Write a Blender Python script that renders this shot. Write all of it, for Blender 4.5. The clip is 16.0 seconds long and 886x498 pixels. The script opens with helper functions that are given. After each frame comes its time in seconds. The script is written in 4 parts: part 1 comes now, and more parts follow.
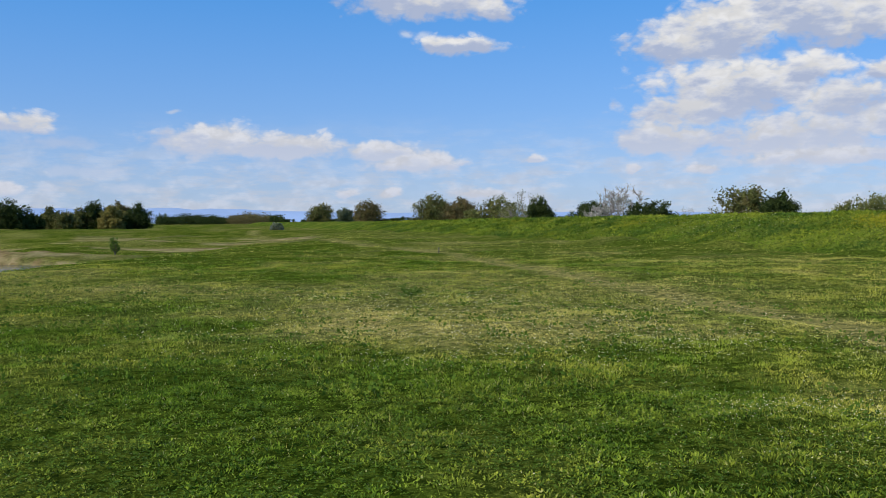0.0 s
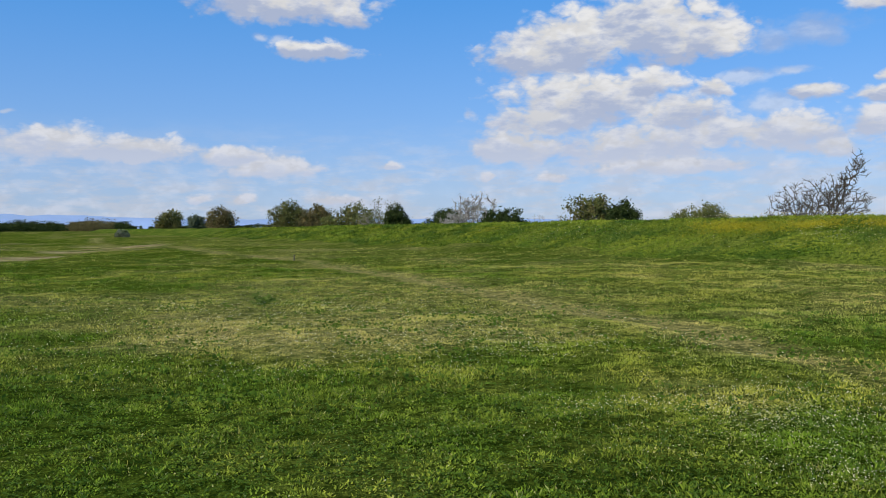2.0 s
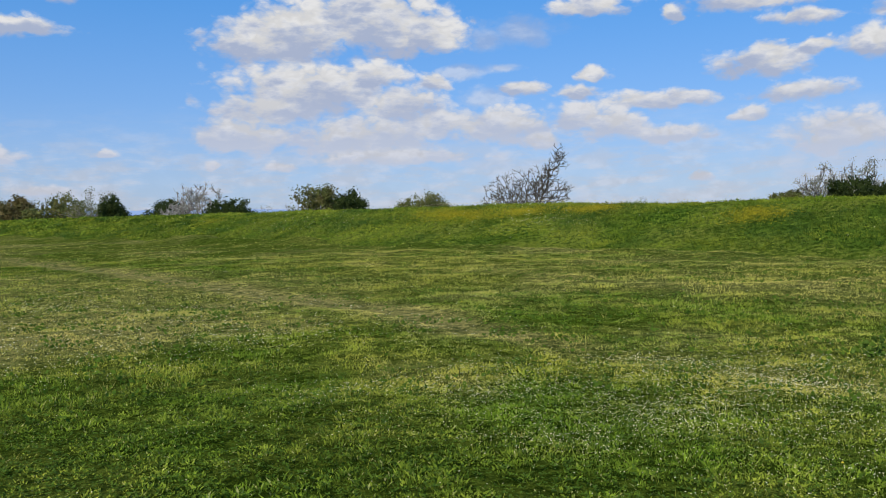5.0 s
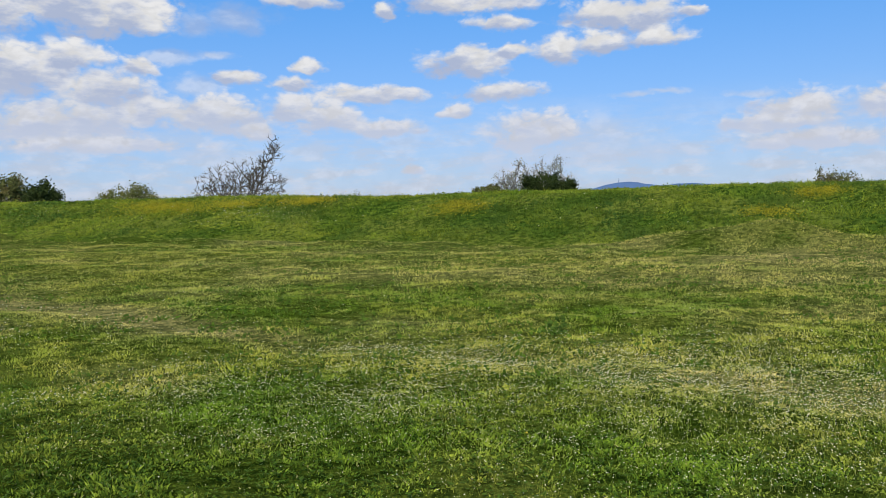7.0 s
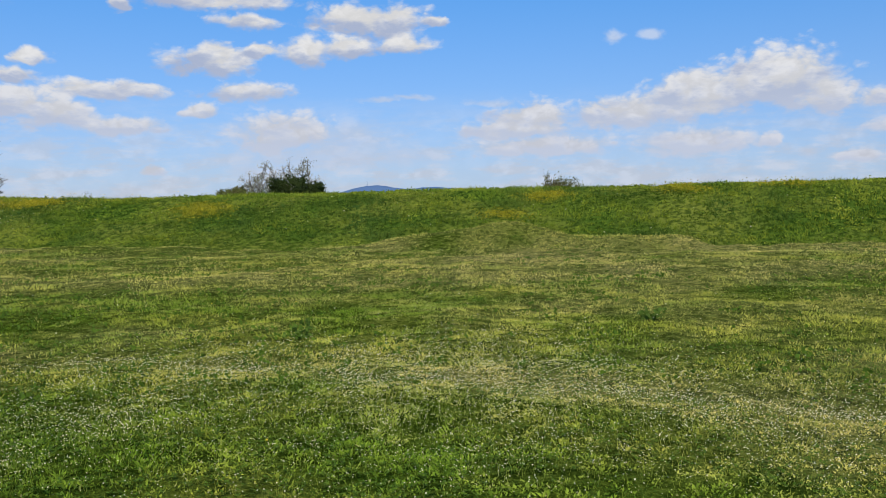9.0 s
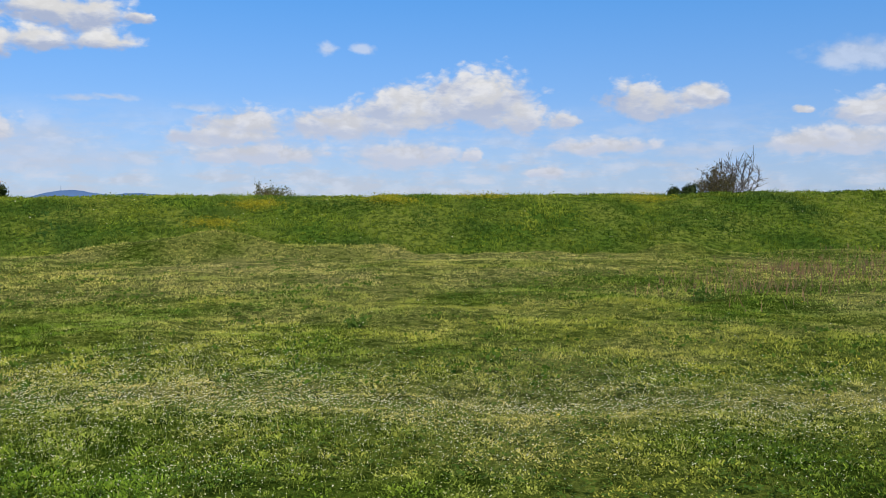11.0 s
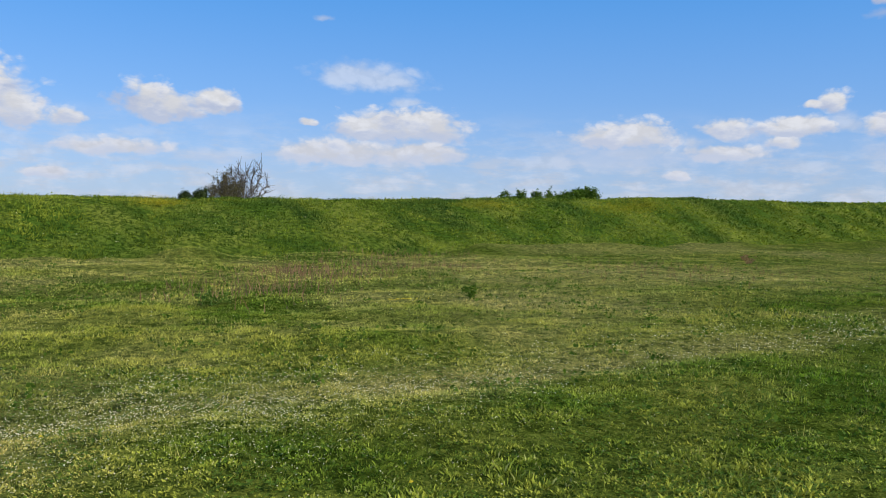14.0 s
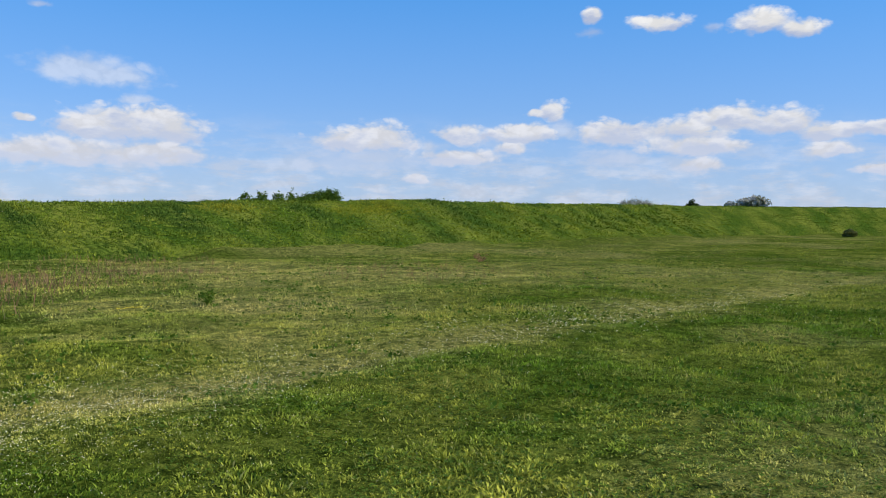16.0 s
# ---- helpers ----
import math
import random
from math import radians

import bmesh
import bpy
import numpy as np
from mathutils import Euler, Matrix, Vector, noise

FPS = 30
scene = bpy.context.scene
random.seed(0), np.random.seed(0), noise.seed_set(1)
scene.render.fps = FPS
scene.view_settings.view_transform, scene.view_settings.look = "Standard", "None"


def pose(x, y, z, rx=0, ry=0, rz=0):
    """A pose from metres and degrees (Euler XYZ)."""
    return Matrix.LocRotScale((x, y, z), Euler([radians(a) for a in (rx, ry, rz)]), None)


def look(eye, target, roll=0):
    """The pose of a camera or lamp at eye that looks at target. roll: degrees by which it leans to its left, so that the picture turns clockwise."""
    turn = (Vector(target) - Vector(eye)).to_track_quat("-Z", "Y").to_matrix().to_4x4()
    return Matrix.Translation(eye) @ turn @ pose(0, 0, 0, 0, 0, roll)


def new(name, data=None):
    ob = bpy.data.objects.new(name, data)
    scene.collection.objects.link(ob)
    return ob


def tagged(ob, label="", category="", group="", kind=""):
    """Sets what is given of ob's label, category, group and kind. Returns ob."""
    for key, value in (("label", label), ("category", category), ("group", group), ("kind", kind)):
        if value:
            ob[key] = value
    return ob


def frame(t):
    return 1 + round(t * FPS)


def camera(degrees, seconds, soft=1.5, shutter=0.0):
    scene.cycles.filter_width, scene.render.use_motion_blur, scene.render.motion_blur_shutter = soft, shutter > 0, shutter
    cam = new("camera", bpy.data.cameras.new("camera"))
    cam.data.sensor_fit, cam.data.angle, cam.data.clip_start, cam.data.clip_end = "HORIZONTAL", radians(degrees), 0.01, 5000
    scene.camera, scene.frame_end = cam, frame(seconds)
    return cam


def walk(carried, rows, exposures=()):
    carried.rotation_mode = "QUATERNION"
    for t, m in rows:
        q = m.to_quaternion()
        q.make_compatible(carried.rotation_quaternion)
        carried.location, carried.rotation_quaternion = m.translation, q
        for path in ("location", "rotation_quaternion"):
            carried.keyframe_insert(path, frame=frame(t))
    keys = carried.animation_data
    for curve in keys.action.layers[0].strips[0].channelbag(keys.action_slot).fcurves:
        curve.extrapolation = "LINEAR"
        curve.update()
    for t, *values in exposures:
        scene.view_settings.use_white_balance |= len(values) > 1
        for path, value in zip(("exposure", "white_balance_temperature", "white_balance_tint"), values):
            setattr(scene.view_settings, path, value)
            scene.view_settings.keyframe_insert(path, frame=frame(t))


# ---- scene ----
cam = camera(55.35, 16.0, soft=0.72)


def stand(yaw, pitch, roll):
    """The camera is held at arm's length from the body and swept round."""
    a = radians(yaw)
    return pose(-0.26 * math.sin(a), 0.26 * math.cos(a) - 0.26, 1.6, 90 + pitch, 0, yaw) @ pose(0, 0, 0, 0, 0, roll)


walk(cam, [
    (0.0, stand(0.00, -1.97, -0.60)),
    (0.5, stand(-2.17, -1.81, -0.68)),
    (1.0, stand(-4.33, -1.72, -0.66)),
    (1.5, stand(-6.84, -1.66, -0.56)),
    (2.0, stand(-9.66, -1.60, -0.57)),
    (2.5, stand(-12.28, -1.54, -0.78)),
    (3.0, stand(-15.08, -1.51, -0.89)),
    (3.5, stand(-18.60, -1.51, -0.84)),
    (6.0, stand(-35.69, -3.27, -1.17)),
    (6.5, stand(-41.13, -3.34, -0.96)),
    (7.0, stand(-46.79, -3.48, -1.13)),
    (7.5, stand(-51.04, -3.50, -1.11)),
    (8.0, stand(-54.99, -3.53, -1.11)),
    (10.5, stand(-78.18, -3.27, -0.15)),
    (11.0, stand(-82.89, -3.07, 0.11)),
    (11.5, stand(-86.78, -3.01, 0.27)),
    (12.0, stand(-92.95, -2.94, 0.51)),
    (12.5, stand(-98.65, -2.84, 0.49)),
    (13.0, stand(-104.76, -2.75, 0.73)),
    (13.5, stand(-110.96, -2.57, 1.01)),
    (14.0, stand(-114.97, -2.42, 1.11)),
    (14.5, stand(-119.62, -2.33, 0.94)),
    (15.0, stand(-124.25, -2.20, 0.65)),
    (15.5, stand(-128.33, -2.14, 0.63)),
    (16.0, stand(-132.20, -2.01, 0.67)),
], exposures=[(0.0, -0.14), (3.0, -0.19), (3.7, -0.23), (6.0, -0.16), (7.0, -0.12), (7.5, -0.20), (8.2, -0.19), (10.5, -0.13), (11.0, -0.14), (11.5, -0.19), (12.5, -0.15), (14.0, -0.08), (16.0, -0.02)])

# ---- sky and sun ----
SUN_AZ, SUN_EL = radians(-127), radians(41)
sun = new("sun", bpy.data.lights.new("sun", "SUN"))
sun.data.energy, sun.data.angle, sun.data.color = 5.0, radians(0.55), (1.0, 0.93, 0.79)
sun.matrix_world = look((0, 0, 60), (-math.sin(SUN_AZ) * math.cos(SUN_EL), -math.cos(SUN_AZ) * math.cos(SUN_EL), 60 - math.sin(SUN_EL)))

# cumulus clouds, as heaps of puffs: bearing, elevation, half width, half height, in degrees
CLOUDS_NORTH = [(-28.1, 6.2, 1.19, 0.48), (-27.6, 2.2, 0.9, 0.43), (-26.2, 6.1, 1.3, 0.66), (-15, 5.2, 3.29, 1.11), (-10.2, 4.8, 4.06, 0.94), (-6.3, 1.8, 0.66, 0.33),
    (-4.3, 4.6, 2.09, 0.65), (-3.8, 1.7, 1.05, 0.35), (-2, 3.8, 2.86, 0.74), (-0.5, 14.5, 5.11, 1.56), (1.3, 11.5, 2.51, 0.65), (2.4, 1.7, 1.72, 0.46),
    (3.7, 13.7, 1.23, 0.92), (6.2, 3.9, 0.74, 0.32), (12.8, 3.1, 0.44, 0.31), (15, 5.1, 3.11, 1.3)]
CLOUDS_BIG = [(16.3, 10.9, 3.42, 1.34), (16.4, 6.8, 3.24, 1.23), (17.2, 3.2, 0.87, 0.38), (18.2, 11.8, 3.79, 1.81), (18.7, 8, 4.74, 1.92), (22.6, 4.9, 4.5, 1.51),
    (23.2, 9, 2.06, 0.84), (23.4, 12.5, 4.83, 2.35), (25.1, 3.6, 5.18, 0.58), (25.3, 7, 2.68, 1.27), (26.4, 11.5, 2.96, 1.37), (27.3, 5.7, 2.01, 1.06),
    (27.5, 8.5, 1.09, 0.67), (31.7, 5.5, 3.5, 1.29), (33.5, 8, 1.37, 0.55), (34.4, 4.5, 1.28, 0.62)]
CLOUDS_EAST = [(37, 6, 1.48, 0.84), (37.1, 7.6, 1.39, 0.52), (37.8, 13, 2.58, 0.62), (38.3, 8.7, 1.05, 0.53), (39.3, 5.3, 2.08, 1.12), (42.4, 6.9, 3.46, 0.63),
    (42.9, 12.1, 0.65, 0.51), (43, 4.6, 2.53, 0.66), (44.7, 1.9, 0.74, 0.43), (48, 5.6, 1, 0.46), (48.7, 8.8, 2.91, 0.9), (48.8, 12.8, 4.47, 0.89),
    (49.1, 9.2, 1.52, 1.02), (50.8, 11.3, 2.29, 0.5), (51.1, 6.9, 2.47, 0.66), (52, 9.5, 1.05, 0.58), (53.1, 4.1, 3.03, 1.42), (54.7, 9.5, 1.44, 1.03),
    (57.5, 9.8, 1.68, 0.83)]
CLOUDS_RIDGE = [(59, 11.5, 3.18, 1), (60.3, 11.3, 2.01, 1.03), (61.3, 9.9, 1.62, 0.81), (63.4, 11.5, 0.76, 0.39), (68.5, 4.2, 3.15, 0.59), (69.6, 5, 2.4, 1),
    (70.9, 3.1, 3.87, 0.75), (76, 5.1, 3.28, 1.05), (80.4, 6.1, 3.04, 1.61), (80.5, 3.1, 2.95, 0.89), (84.7, 3.1, 0.77, 0.43), (85.1, 6.7, 3.89, 1.92),
    (88.1, 5.5, 1.55, 1.03), (89.9, 2.1, 1.32, 0.48), (90.9, 5.4, 1.12, 0.58), (93.5, 3.8, 3.22, 0.58)]
CLOUDS_SOUTH = [(95.5, 6.8, 1.57, 1.29), (96.7, 6.5, 2.01, 1.06), (99.9, 6.8, 1.41, 0.78), (105.6, 5.9, 0.65, 0.3), (107, 3.8, 3.17, 0.75), (108, 3.7, 2.66, 0.7),
    (109, 5.4, 1.71, 0.71), (111.5, 5.7, 2.95, 1.12), (113.1, 3.8, 3.9, 0.85), (114, 5.6, 2.62, 1.1), (126.6, 5.1, 3.18, 0.73), (127.9, 5.4, 1.83, 0.93),
    (130.3, 2.7, 0.77, 0.33), (133.2, 5.6, 1.58, 0.72), (133.3, 4.1, 2.67, 0.54)]
CLOUDS_LAST = [(136.7, 4.8, 1, 0.45), (137.2, 5.7, 1.53, 0.56), (137.8, 5.7, 1.98, 0.58), (138.1, 7.1, 0.66, 0.28), (139.6, 7.2, 1.01, 0.7), (142, 13.3, 0.7, 0.59),
    (143.6, 5.8, 2.2, 0.83), (146.3, 12.7, 1.52, 0.52), (147.9, 5.8, 2.42, 0.77), (148.8, 3.6, 1.49, 0.52), (149, 4.8, 3.18, 0.62), (150.7, 6.6, 2.06, 0.8),
    (152.8, 12.4, 1.61, 0.75), (154.1, 6.3, 1.97, 0.84), (155.1, 11.9, 1.13, 0.5), (156.2, 5.7, 1.99, 0.61), (156.6, 4.6, 1.66, 0.44), (159.5, 3.3, 1.21, 0.39),
    (160, 5.8, 1.82, 0.48)]
# thin, torn clouds
CLOUDS_THIN = [(-24.9, 2.2, 0.83, 0.4), (-24.2, 4.9, 2.06, 0.46), (-23.1, 3.2, 2.83, 0.36), (-20.5, 2.1, 1.59, 0.39), (-17.4, 7.2, 0.52, 0.18), (-10.8, 3.9, 1.66, 0.6),
    (-2.5, 12.2, 0.63, 0.31), (-1, 12, 0.67, 0.48), (13.1, 4.8, 1.15, 0.35), (29.1, 9.1, 1.62, 0.49), (30.8, 3.1, 1.95, 0.51), (31, 7.3, 1.76, 0.83),
    (31.1, 11.1, 1.53, 0.86), (32.1, 9.3, 1.22, 0.34), (33.8, 11.6, 2.01, 0.99), (50.9, 1.9, 1.42, 0.57), (55.8, 2.7, 7.35, 1.1), (57.6, 3.7, 2.87, 1.25),
    (59.7, 6.4, 1.59, 0.27)]
CLOUDS_THIN_SOUTH = [(60.7, 2.6, 2.29, 0.61), (61.7, 6.6, 1.38, 0.27), (67.1, 6.2, 1.58, 0.29), (74.8, 10.2, 0.75, 0.41), (77.6, 10.1, 0.79, 0.35), (81.6, 1.8, 0.42, 0.28),
    (87.3, 2.3, 0.76, 0.44), (99.2, 3.3, 2.28, 0.5), (105.7, 5.9, 0.64, 0.3), (107, 12.5, 0.62, 0.22), (108.1, 9.1, 1.95, 1.01), (108.7, 9, 2.5, 0.74),
    (110.8, 8.7, 2.66, 0.89), (112.3, 7.3, 1.22, 0.34), (126.2, 3.8, 3.28, 1.05), (127.1, 3.8, 4.16, 1.13), (131.1, 4.7, 0.67, 0.53), (140.3, 6, 1.5, 0.64),
    (142, 12.3, 0.81, 0.29), (143.3, 4.1, 2.21, 0.73), (149.7, 12.3, 0.76, 0.32)]


class Nodes:
    """Short hand for building node trees."""

    def __init__(self, tree):
        self.tree = tree
        tree.nodes.clear()

    def add(self, kind, inputs=None, op="", interpolation="", data="", blend=""):
        n = self.tree.nodes.new(kind)
        if op:
            n.operation = op
        if interpolation:
            n.interpolation_type = interpolation
        if data:
            n.data_type = data
        if blend:
            n.blend_type = blend
        for key, value in (inputs or {}).items():
            if isinstance(value, bpy.types.NodeSocket):
                self.tree.links.new(value, n.inputs[key])
            else:
                n.inputs[key].default_value = value
        return n

    def math(self, op, a, b=0.0, c=0.0):
        return self.add("ShaderNodeMath", {0: a, 1: b, 2: c}, op=op).outputs[0]

    def vec(self, op, a, b=(0, 0, 0), c=(0, 0, 0)):
        return self.add("ShaderNodeVectorMath", {0: a, 1: b, 2: c}, op=op)

    def noise(self, vector, scale, detail=4.0, rough=0.55, out="Fac", distortion=0.0):
        return self.add("ShaderNodeTexNoise", {"Vector": vector, "Scale": scale, "Detail": detail, "Roughness": rough, "Distortion": distortion}).outputs[out]

    def ramp(self, value, low, high, to_low=0.0, to_high=1.0, smooth=True):
        return self.add("ShaderNodeMapRange", {0: value, 1: low, 2: high, 3: to_low, 4: to_high},
                        interpolation="SMOOTHSTEP" if smooth else "LINEAR").outputs[0]

    def mix(self, factor, a, b, blend="MIX"):
        n = self.add("ShaderNodeMix", data="RGBA", blend=blend)
        for socket, value in ((n.inputs[0], factor), (n.inputs[6], a), (n.inputs[7], b)):
            if isinstance(value, bpy.types.NodeSocket):
                self.tree.links.new(value, socket)
            else:
                socket.default_value = (*value, 1) if isinstance(value, tuple) else value
        return n.outputs[2]


world = bpy.data.worlds.new("world")
scene.world = world
world.use_nodes = True
w = Nodes(world.node_tree)
sky_node = w.add("ShaderNodeTexSky")
sky_node.sky_type, sky_node.sun_disc = "NISHITA", False
sky_node.sun_elevation, sky_node.sun_rotation = SUN_EL, SUN_AZ % math.tau
sky_node.air_density, sky_node.dust_density, sky_node.ozone_density = 1.0, 0.3, 2.5
sky = sky_node.outputs[0]
way = w.add("ShaderNodeTexCoord").outputs["Generated"]
xyz = w.add("ShaderNodeSeparateXYZ", {0: way})
bearing = w.math("MULTIPLY", w.math("ARCTAN2", xyz.outputs[0], xyz.outputs[1]), 180 / math.pi)
height = w.math("MULTIPLY", w.math("ARCSINE", xyz.outputs[2]), 180 / math.pi)
flat = w.vec("MULTIPLY", way, (1, 1, 1.6)).outputs[0]
warp = w.noise(flat, 20, 4, 0.55, "Color")
billow = w.add("ShaderNodeTexVoronoi", {"Vector": w.vec("MULTIPLY_ADD", warp, (0.035, 0.035, 0.035), flat).outputs[0], "Scale": 34.0, "Detail": 2.5, "Roughness": 0.55}).outputs["Distance"]
puff = w.math("MULTIPLY_ADD", billow, -0.60, w.math("MULTIPLY_ADD", w.noise(flat, 44, 5, 0.58), 0.60, 0.78))
streak = w.noise(w.vec("MULTIPLY", way, (1, 1, 4)).outputs[0], 15, 6, 0.62)
spot = w.add("ShaderNodeCombineXYZ", {0: bearing, 1: height}).outputs[0]
spot = w.vec("MULTIPLY_ADD", w.vec("SUBTRACT", warp, (0.5, 0.5, 0.5)).outputs[0], (2.6, 1.1, 0), spot).outputs[0]
ragged = w.math("MULTIPLY_ADD", puff, -1.10, 0.55)
layer = w.noise(w.vec("MULTIPLY", way, (1, 1, 2.6)).outputs[0], 24, 4, 0.55)
haze = w.math("MULTIPLY", w.ramp(height, 7.5, 1.5), w.ramp(streak, 0.40, 0.64, 0.16, 0.70))
grain = w.ramp(puff, 0.3, 0.7, 0.90, 1.06)
lit = w.mix(w.ramp(height, 2.0, 11.0), (7.9, 8.3, 9.5), (9.9, 9.9, 10.0))
lit = w.mix(1.0, lit, w.add("ShaderNodeCombineXYZ", {0: grain, 1: grain, 2: grain}).outputs[0], "MULTIPLY")
dim = w.mix(w.ramp(height, 2.5, 9.0), (6.9, 7.7, 9.6), (5.0, 5.9, 8.2))
zenith = w.mix(1.0, sky, w.mix(w.ramp(height, 0.0, 15.0), (0.80, 1.03, 1.58), (0.60, 1.16, 1.76)), "MULTIPLY")
zenith = w.mix(0.5, zenith, w.mix(w.ramp(height, -1.0, 16.0, 0.0, 1.0, False), (5.2, 7.1, 10.6), (1.0, 4.75, 11.6)))
clear = w.mix(haze, zenith, lit)


def cloud_group(az0, az1):
    """The clouds between two bearings: the distance to the nearest puff's middle, one at its rim, how high in that puff, and the same distance for thin clouds."""
    tree = bpy.data.node_groups.new("clouds", "ShaderNodeTree")
    tree.interface.new_socket("Spot", in_out="INPUT", socket_type="NodeSocketVector")
    for title in ("Near", "Level", "Faint"):
        tree.interface.new_socket(title, in_out="OUTPUT", socket_type="NodeSocketFloat")
    g = Nodes(tree)
    at_spot = g.add("NodeGroupInput").outputs[0]

    def heap(clouds):
        """Puffs melt into one another where they touch."""
        total, rise = 1e-9, 0.0
        for az, el, half_w, half_h in clouds:
            if az + 1.6 * half_w + 1.5 < az0 or az - 1.6 * half_w - 1.5 > az1:
                continue
            at = g.vec("MULTIPLY_ADD", at_spot, (1 / half_w, 1 / half_h, 0), (-az / half_w, -el / half_h, 0)).outputs[0]
            under = g.vec("MULTIPLY", at, (-1, -1.35, 0)).outputs[0]
            far = g.vec("LENGTH", g.vec("MAXIMUM", at, under).outputs[0]).outputs["Value"]
            up = g.math("ADD", g.vec("DOT_PRODUCT", at, (0.12, 1.0, 0)).outputs["Value"], max(0.0, 0.9 - half_h) * 0.35)
            share = g.math("POWER", 0.0045, far)
            rise = g.math("MULTIPLY_ADD", share, up, rise)
            total = g.math("ADD", total, share)
        return g.math("LOGARITHM", total, 0.0045), g.math("DIVIDE", rise, total)

    near, level = heap(CLOUDS_NORTH + CLOUDS_BIG + CLOUDS_EAST + CLOUDS_RIDGE + CLOUDS_SOUTH + CLOUDS_LAST)
    faint, _ = heap(CLOUDS_THIN + CLOUDS_THIN_SOUTH)
    g.add("NodeGroupOutput", {"Near": near, "Level": level, "Faint": faint})
    return tree


def cloudy(az0, az1):
    """The sky between two bearings, with its clouds."""
    tree = cloud_group(az0, az1)
    group = w.tree.nodes.new("ShaderNodeGroup")
    group.node_tree = tree
    w.tree.links.new(spot, group.inputs[0])
    near, level, faint = group.outputs
    body = w.ramp(w.math("MULTIPLY_ADD", layer, 0.5, w.math("ADD", near, ragged)), 1.66, 0.95)
    thin = w.math("MULTIPLY", w.ramp(w.math("ADD", faint, ragged), 1.45, 0.25), 0.5)
    shade = w.math("MULTIPLY", w.ramp(w.math("MULTIPLY_ADD", ragged, 1.1, w.math("MULTIPLY_ADD", layer, -3.4, level)), -1.00, -2.25), 0.95)
    tone = w.mix(w.math("MAXIMUM", body, thin), clear, w.mix(shade, lit, dim))
    return w.add("ShaderNodeBackground", {"Color": tone, "Strength": 0.085}).outputs[0]


whole = w.add("ShaderNodeBackground", {"Color": clear, "Strength": 0.085}).outputs[0]
low_sky = w.math("MULTIPLY", w.math("GREATER_THAN", height, -1.0), w.math("LESS_THAN", height, 18.0))
BEARINGS = (-33, -7, 10, 19, 27, 36, 47, 57, 72, 88, 106, 125, 138, 148, 166)
for az0, az1 in zip(BEARINGS, BEARINGS[1:]):
    inside = w.math("MULTIPLY", low_sky, w.math("MULTIPLY", w.math("GREATER_THAN", bearing, az0), w.math("LESS_THAN", bearing, az1 + 1e-4)))
    whole = w.add("ShaderNodeMixShader", {0: inside, 1: whole, 2: cloudy(az0, az1)}).outputs[0]
w.add("ShaderNodeOutputWorld", {"Surface": whole})

# ---- lie of the land ----
# The embankment runs straight past the meadow: p is the distance across it, s the distance along it.
ACROSS, ALONG = (0.958, 0.287), (-0.287, 0.958)
FOOT, CREST, BACK, REAR = 25.9, 31.4, 34.6, 40.5


def bend(s):
    """The embankment turns towards the meadow far along."""
    u = -np.asarray(s, float) - 100
    return 0.31 * (np.sqrt(u * u + 64) + u)


def across(x, y):
    return ACROSS[0] * x + ACROSS[1] * y + bend(along(x, y))


def along(x, y):
    return ALONG[0] * x + ALONG[1] * y


def on_bank(p, s):
    q = p - bend(s)
    return ACROSS[0] * q + ALONG[0] * s, ACROSS[1] * q + ALONG[1] * s


def lattice(i, j, seed):
    n = (i * 374761393 + j * 668265263 + seed * 974634777) & 0xFFFFFFFF
    n = ((n ^ (n >> 13)) * 1274126177) & 0xFFFFFFFF
    return ((n ^ (n >> 16)) & 0xFFFF) / 65535.0


def rough(x, y, size, seed=0):
    """Smooth random field, 0 to 1, with bumps of about that size in metres."""
    x, y = np.asarray(x, float) / size, np.asarray(y, float) / size
    i, j = np.floor(x).astype(np.int64), np.floor(y).astype(np.int64)
    u, v = x - i, y - j
    u, v = u * u * (3 - 2 * u), v * v * (3 - 2 * v)
    low = lattice(i, j, seed) * (1 - u) + lattice(i + 1, j, seed) * u
    high = lattice(i, j + 1, seed) * (1 - u) + lattice(i + 1, j + 1, seed) * u
    return low * (1 - v) + high * v


def step(x, a, b):
    t = np.clip((np.asarray(x, float) - a) / (b - a), 0, 1)
    return t * t * (3 - 2 * t)


def hump(x, y, cx, cy, rx, ry):
    return np.exp(-((x - cx) / rx) ** 2 - ((y - cy) / ry) ** 2)


def track_x(y):
    """Where the trodden track runs."""
    return np.interp(y, (-120, -28, -14, -4, 0, 8, 12, 18, 30, 42, 62, 130), (18, 10.2, 8.9, 7.8, 7.3, 6.4, 6.0, 5.0, 2.3, 0.0, -6.8, -30))


def shore_x(y):
    """The edge of the river's hollow, with an inlet."""
    y = np.asarray(y, float)
    return -28.5 - 0.545 * (np.maximum(y, 42) - 52) + 5.5 * step(y, 43, 48) * step(y, 58.5, 55.5)


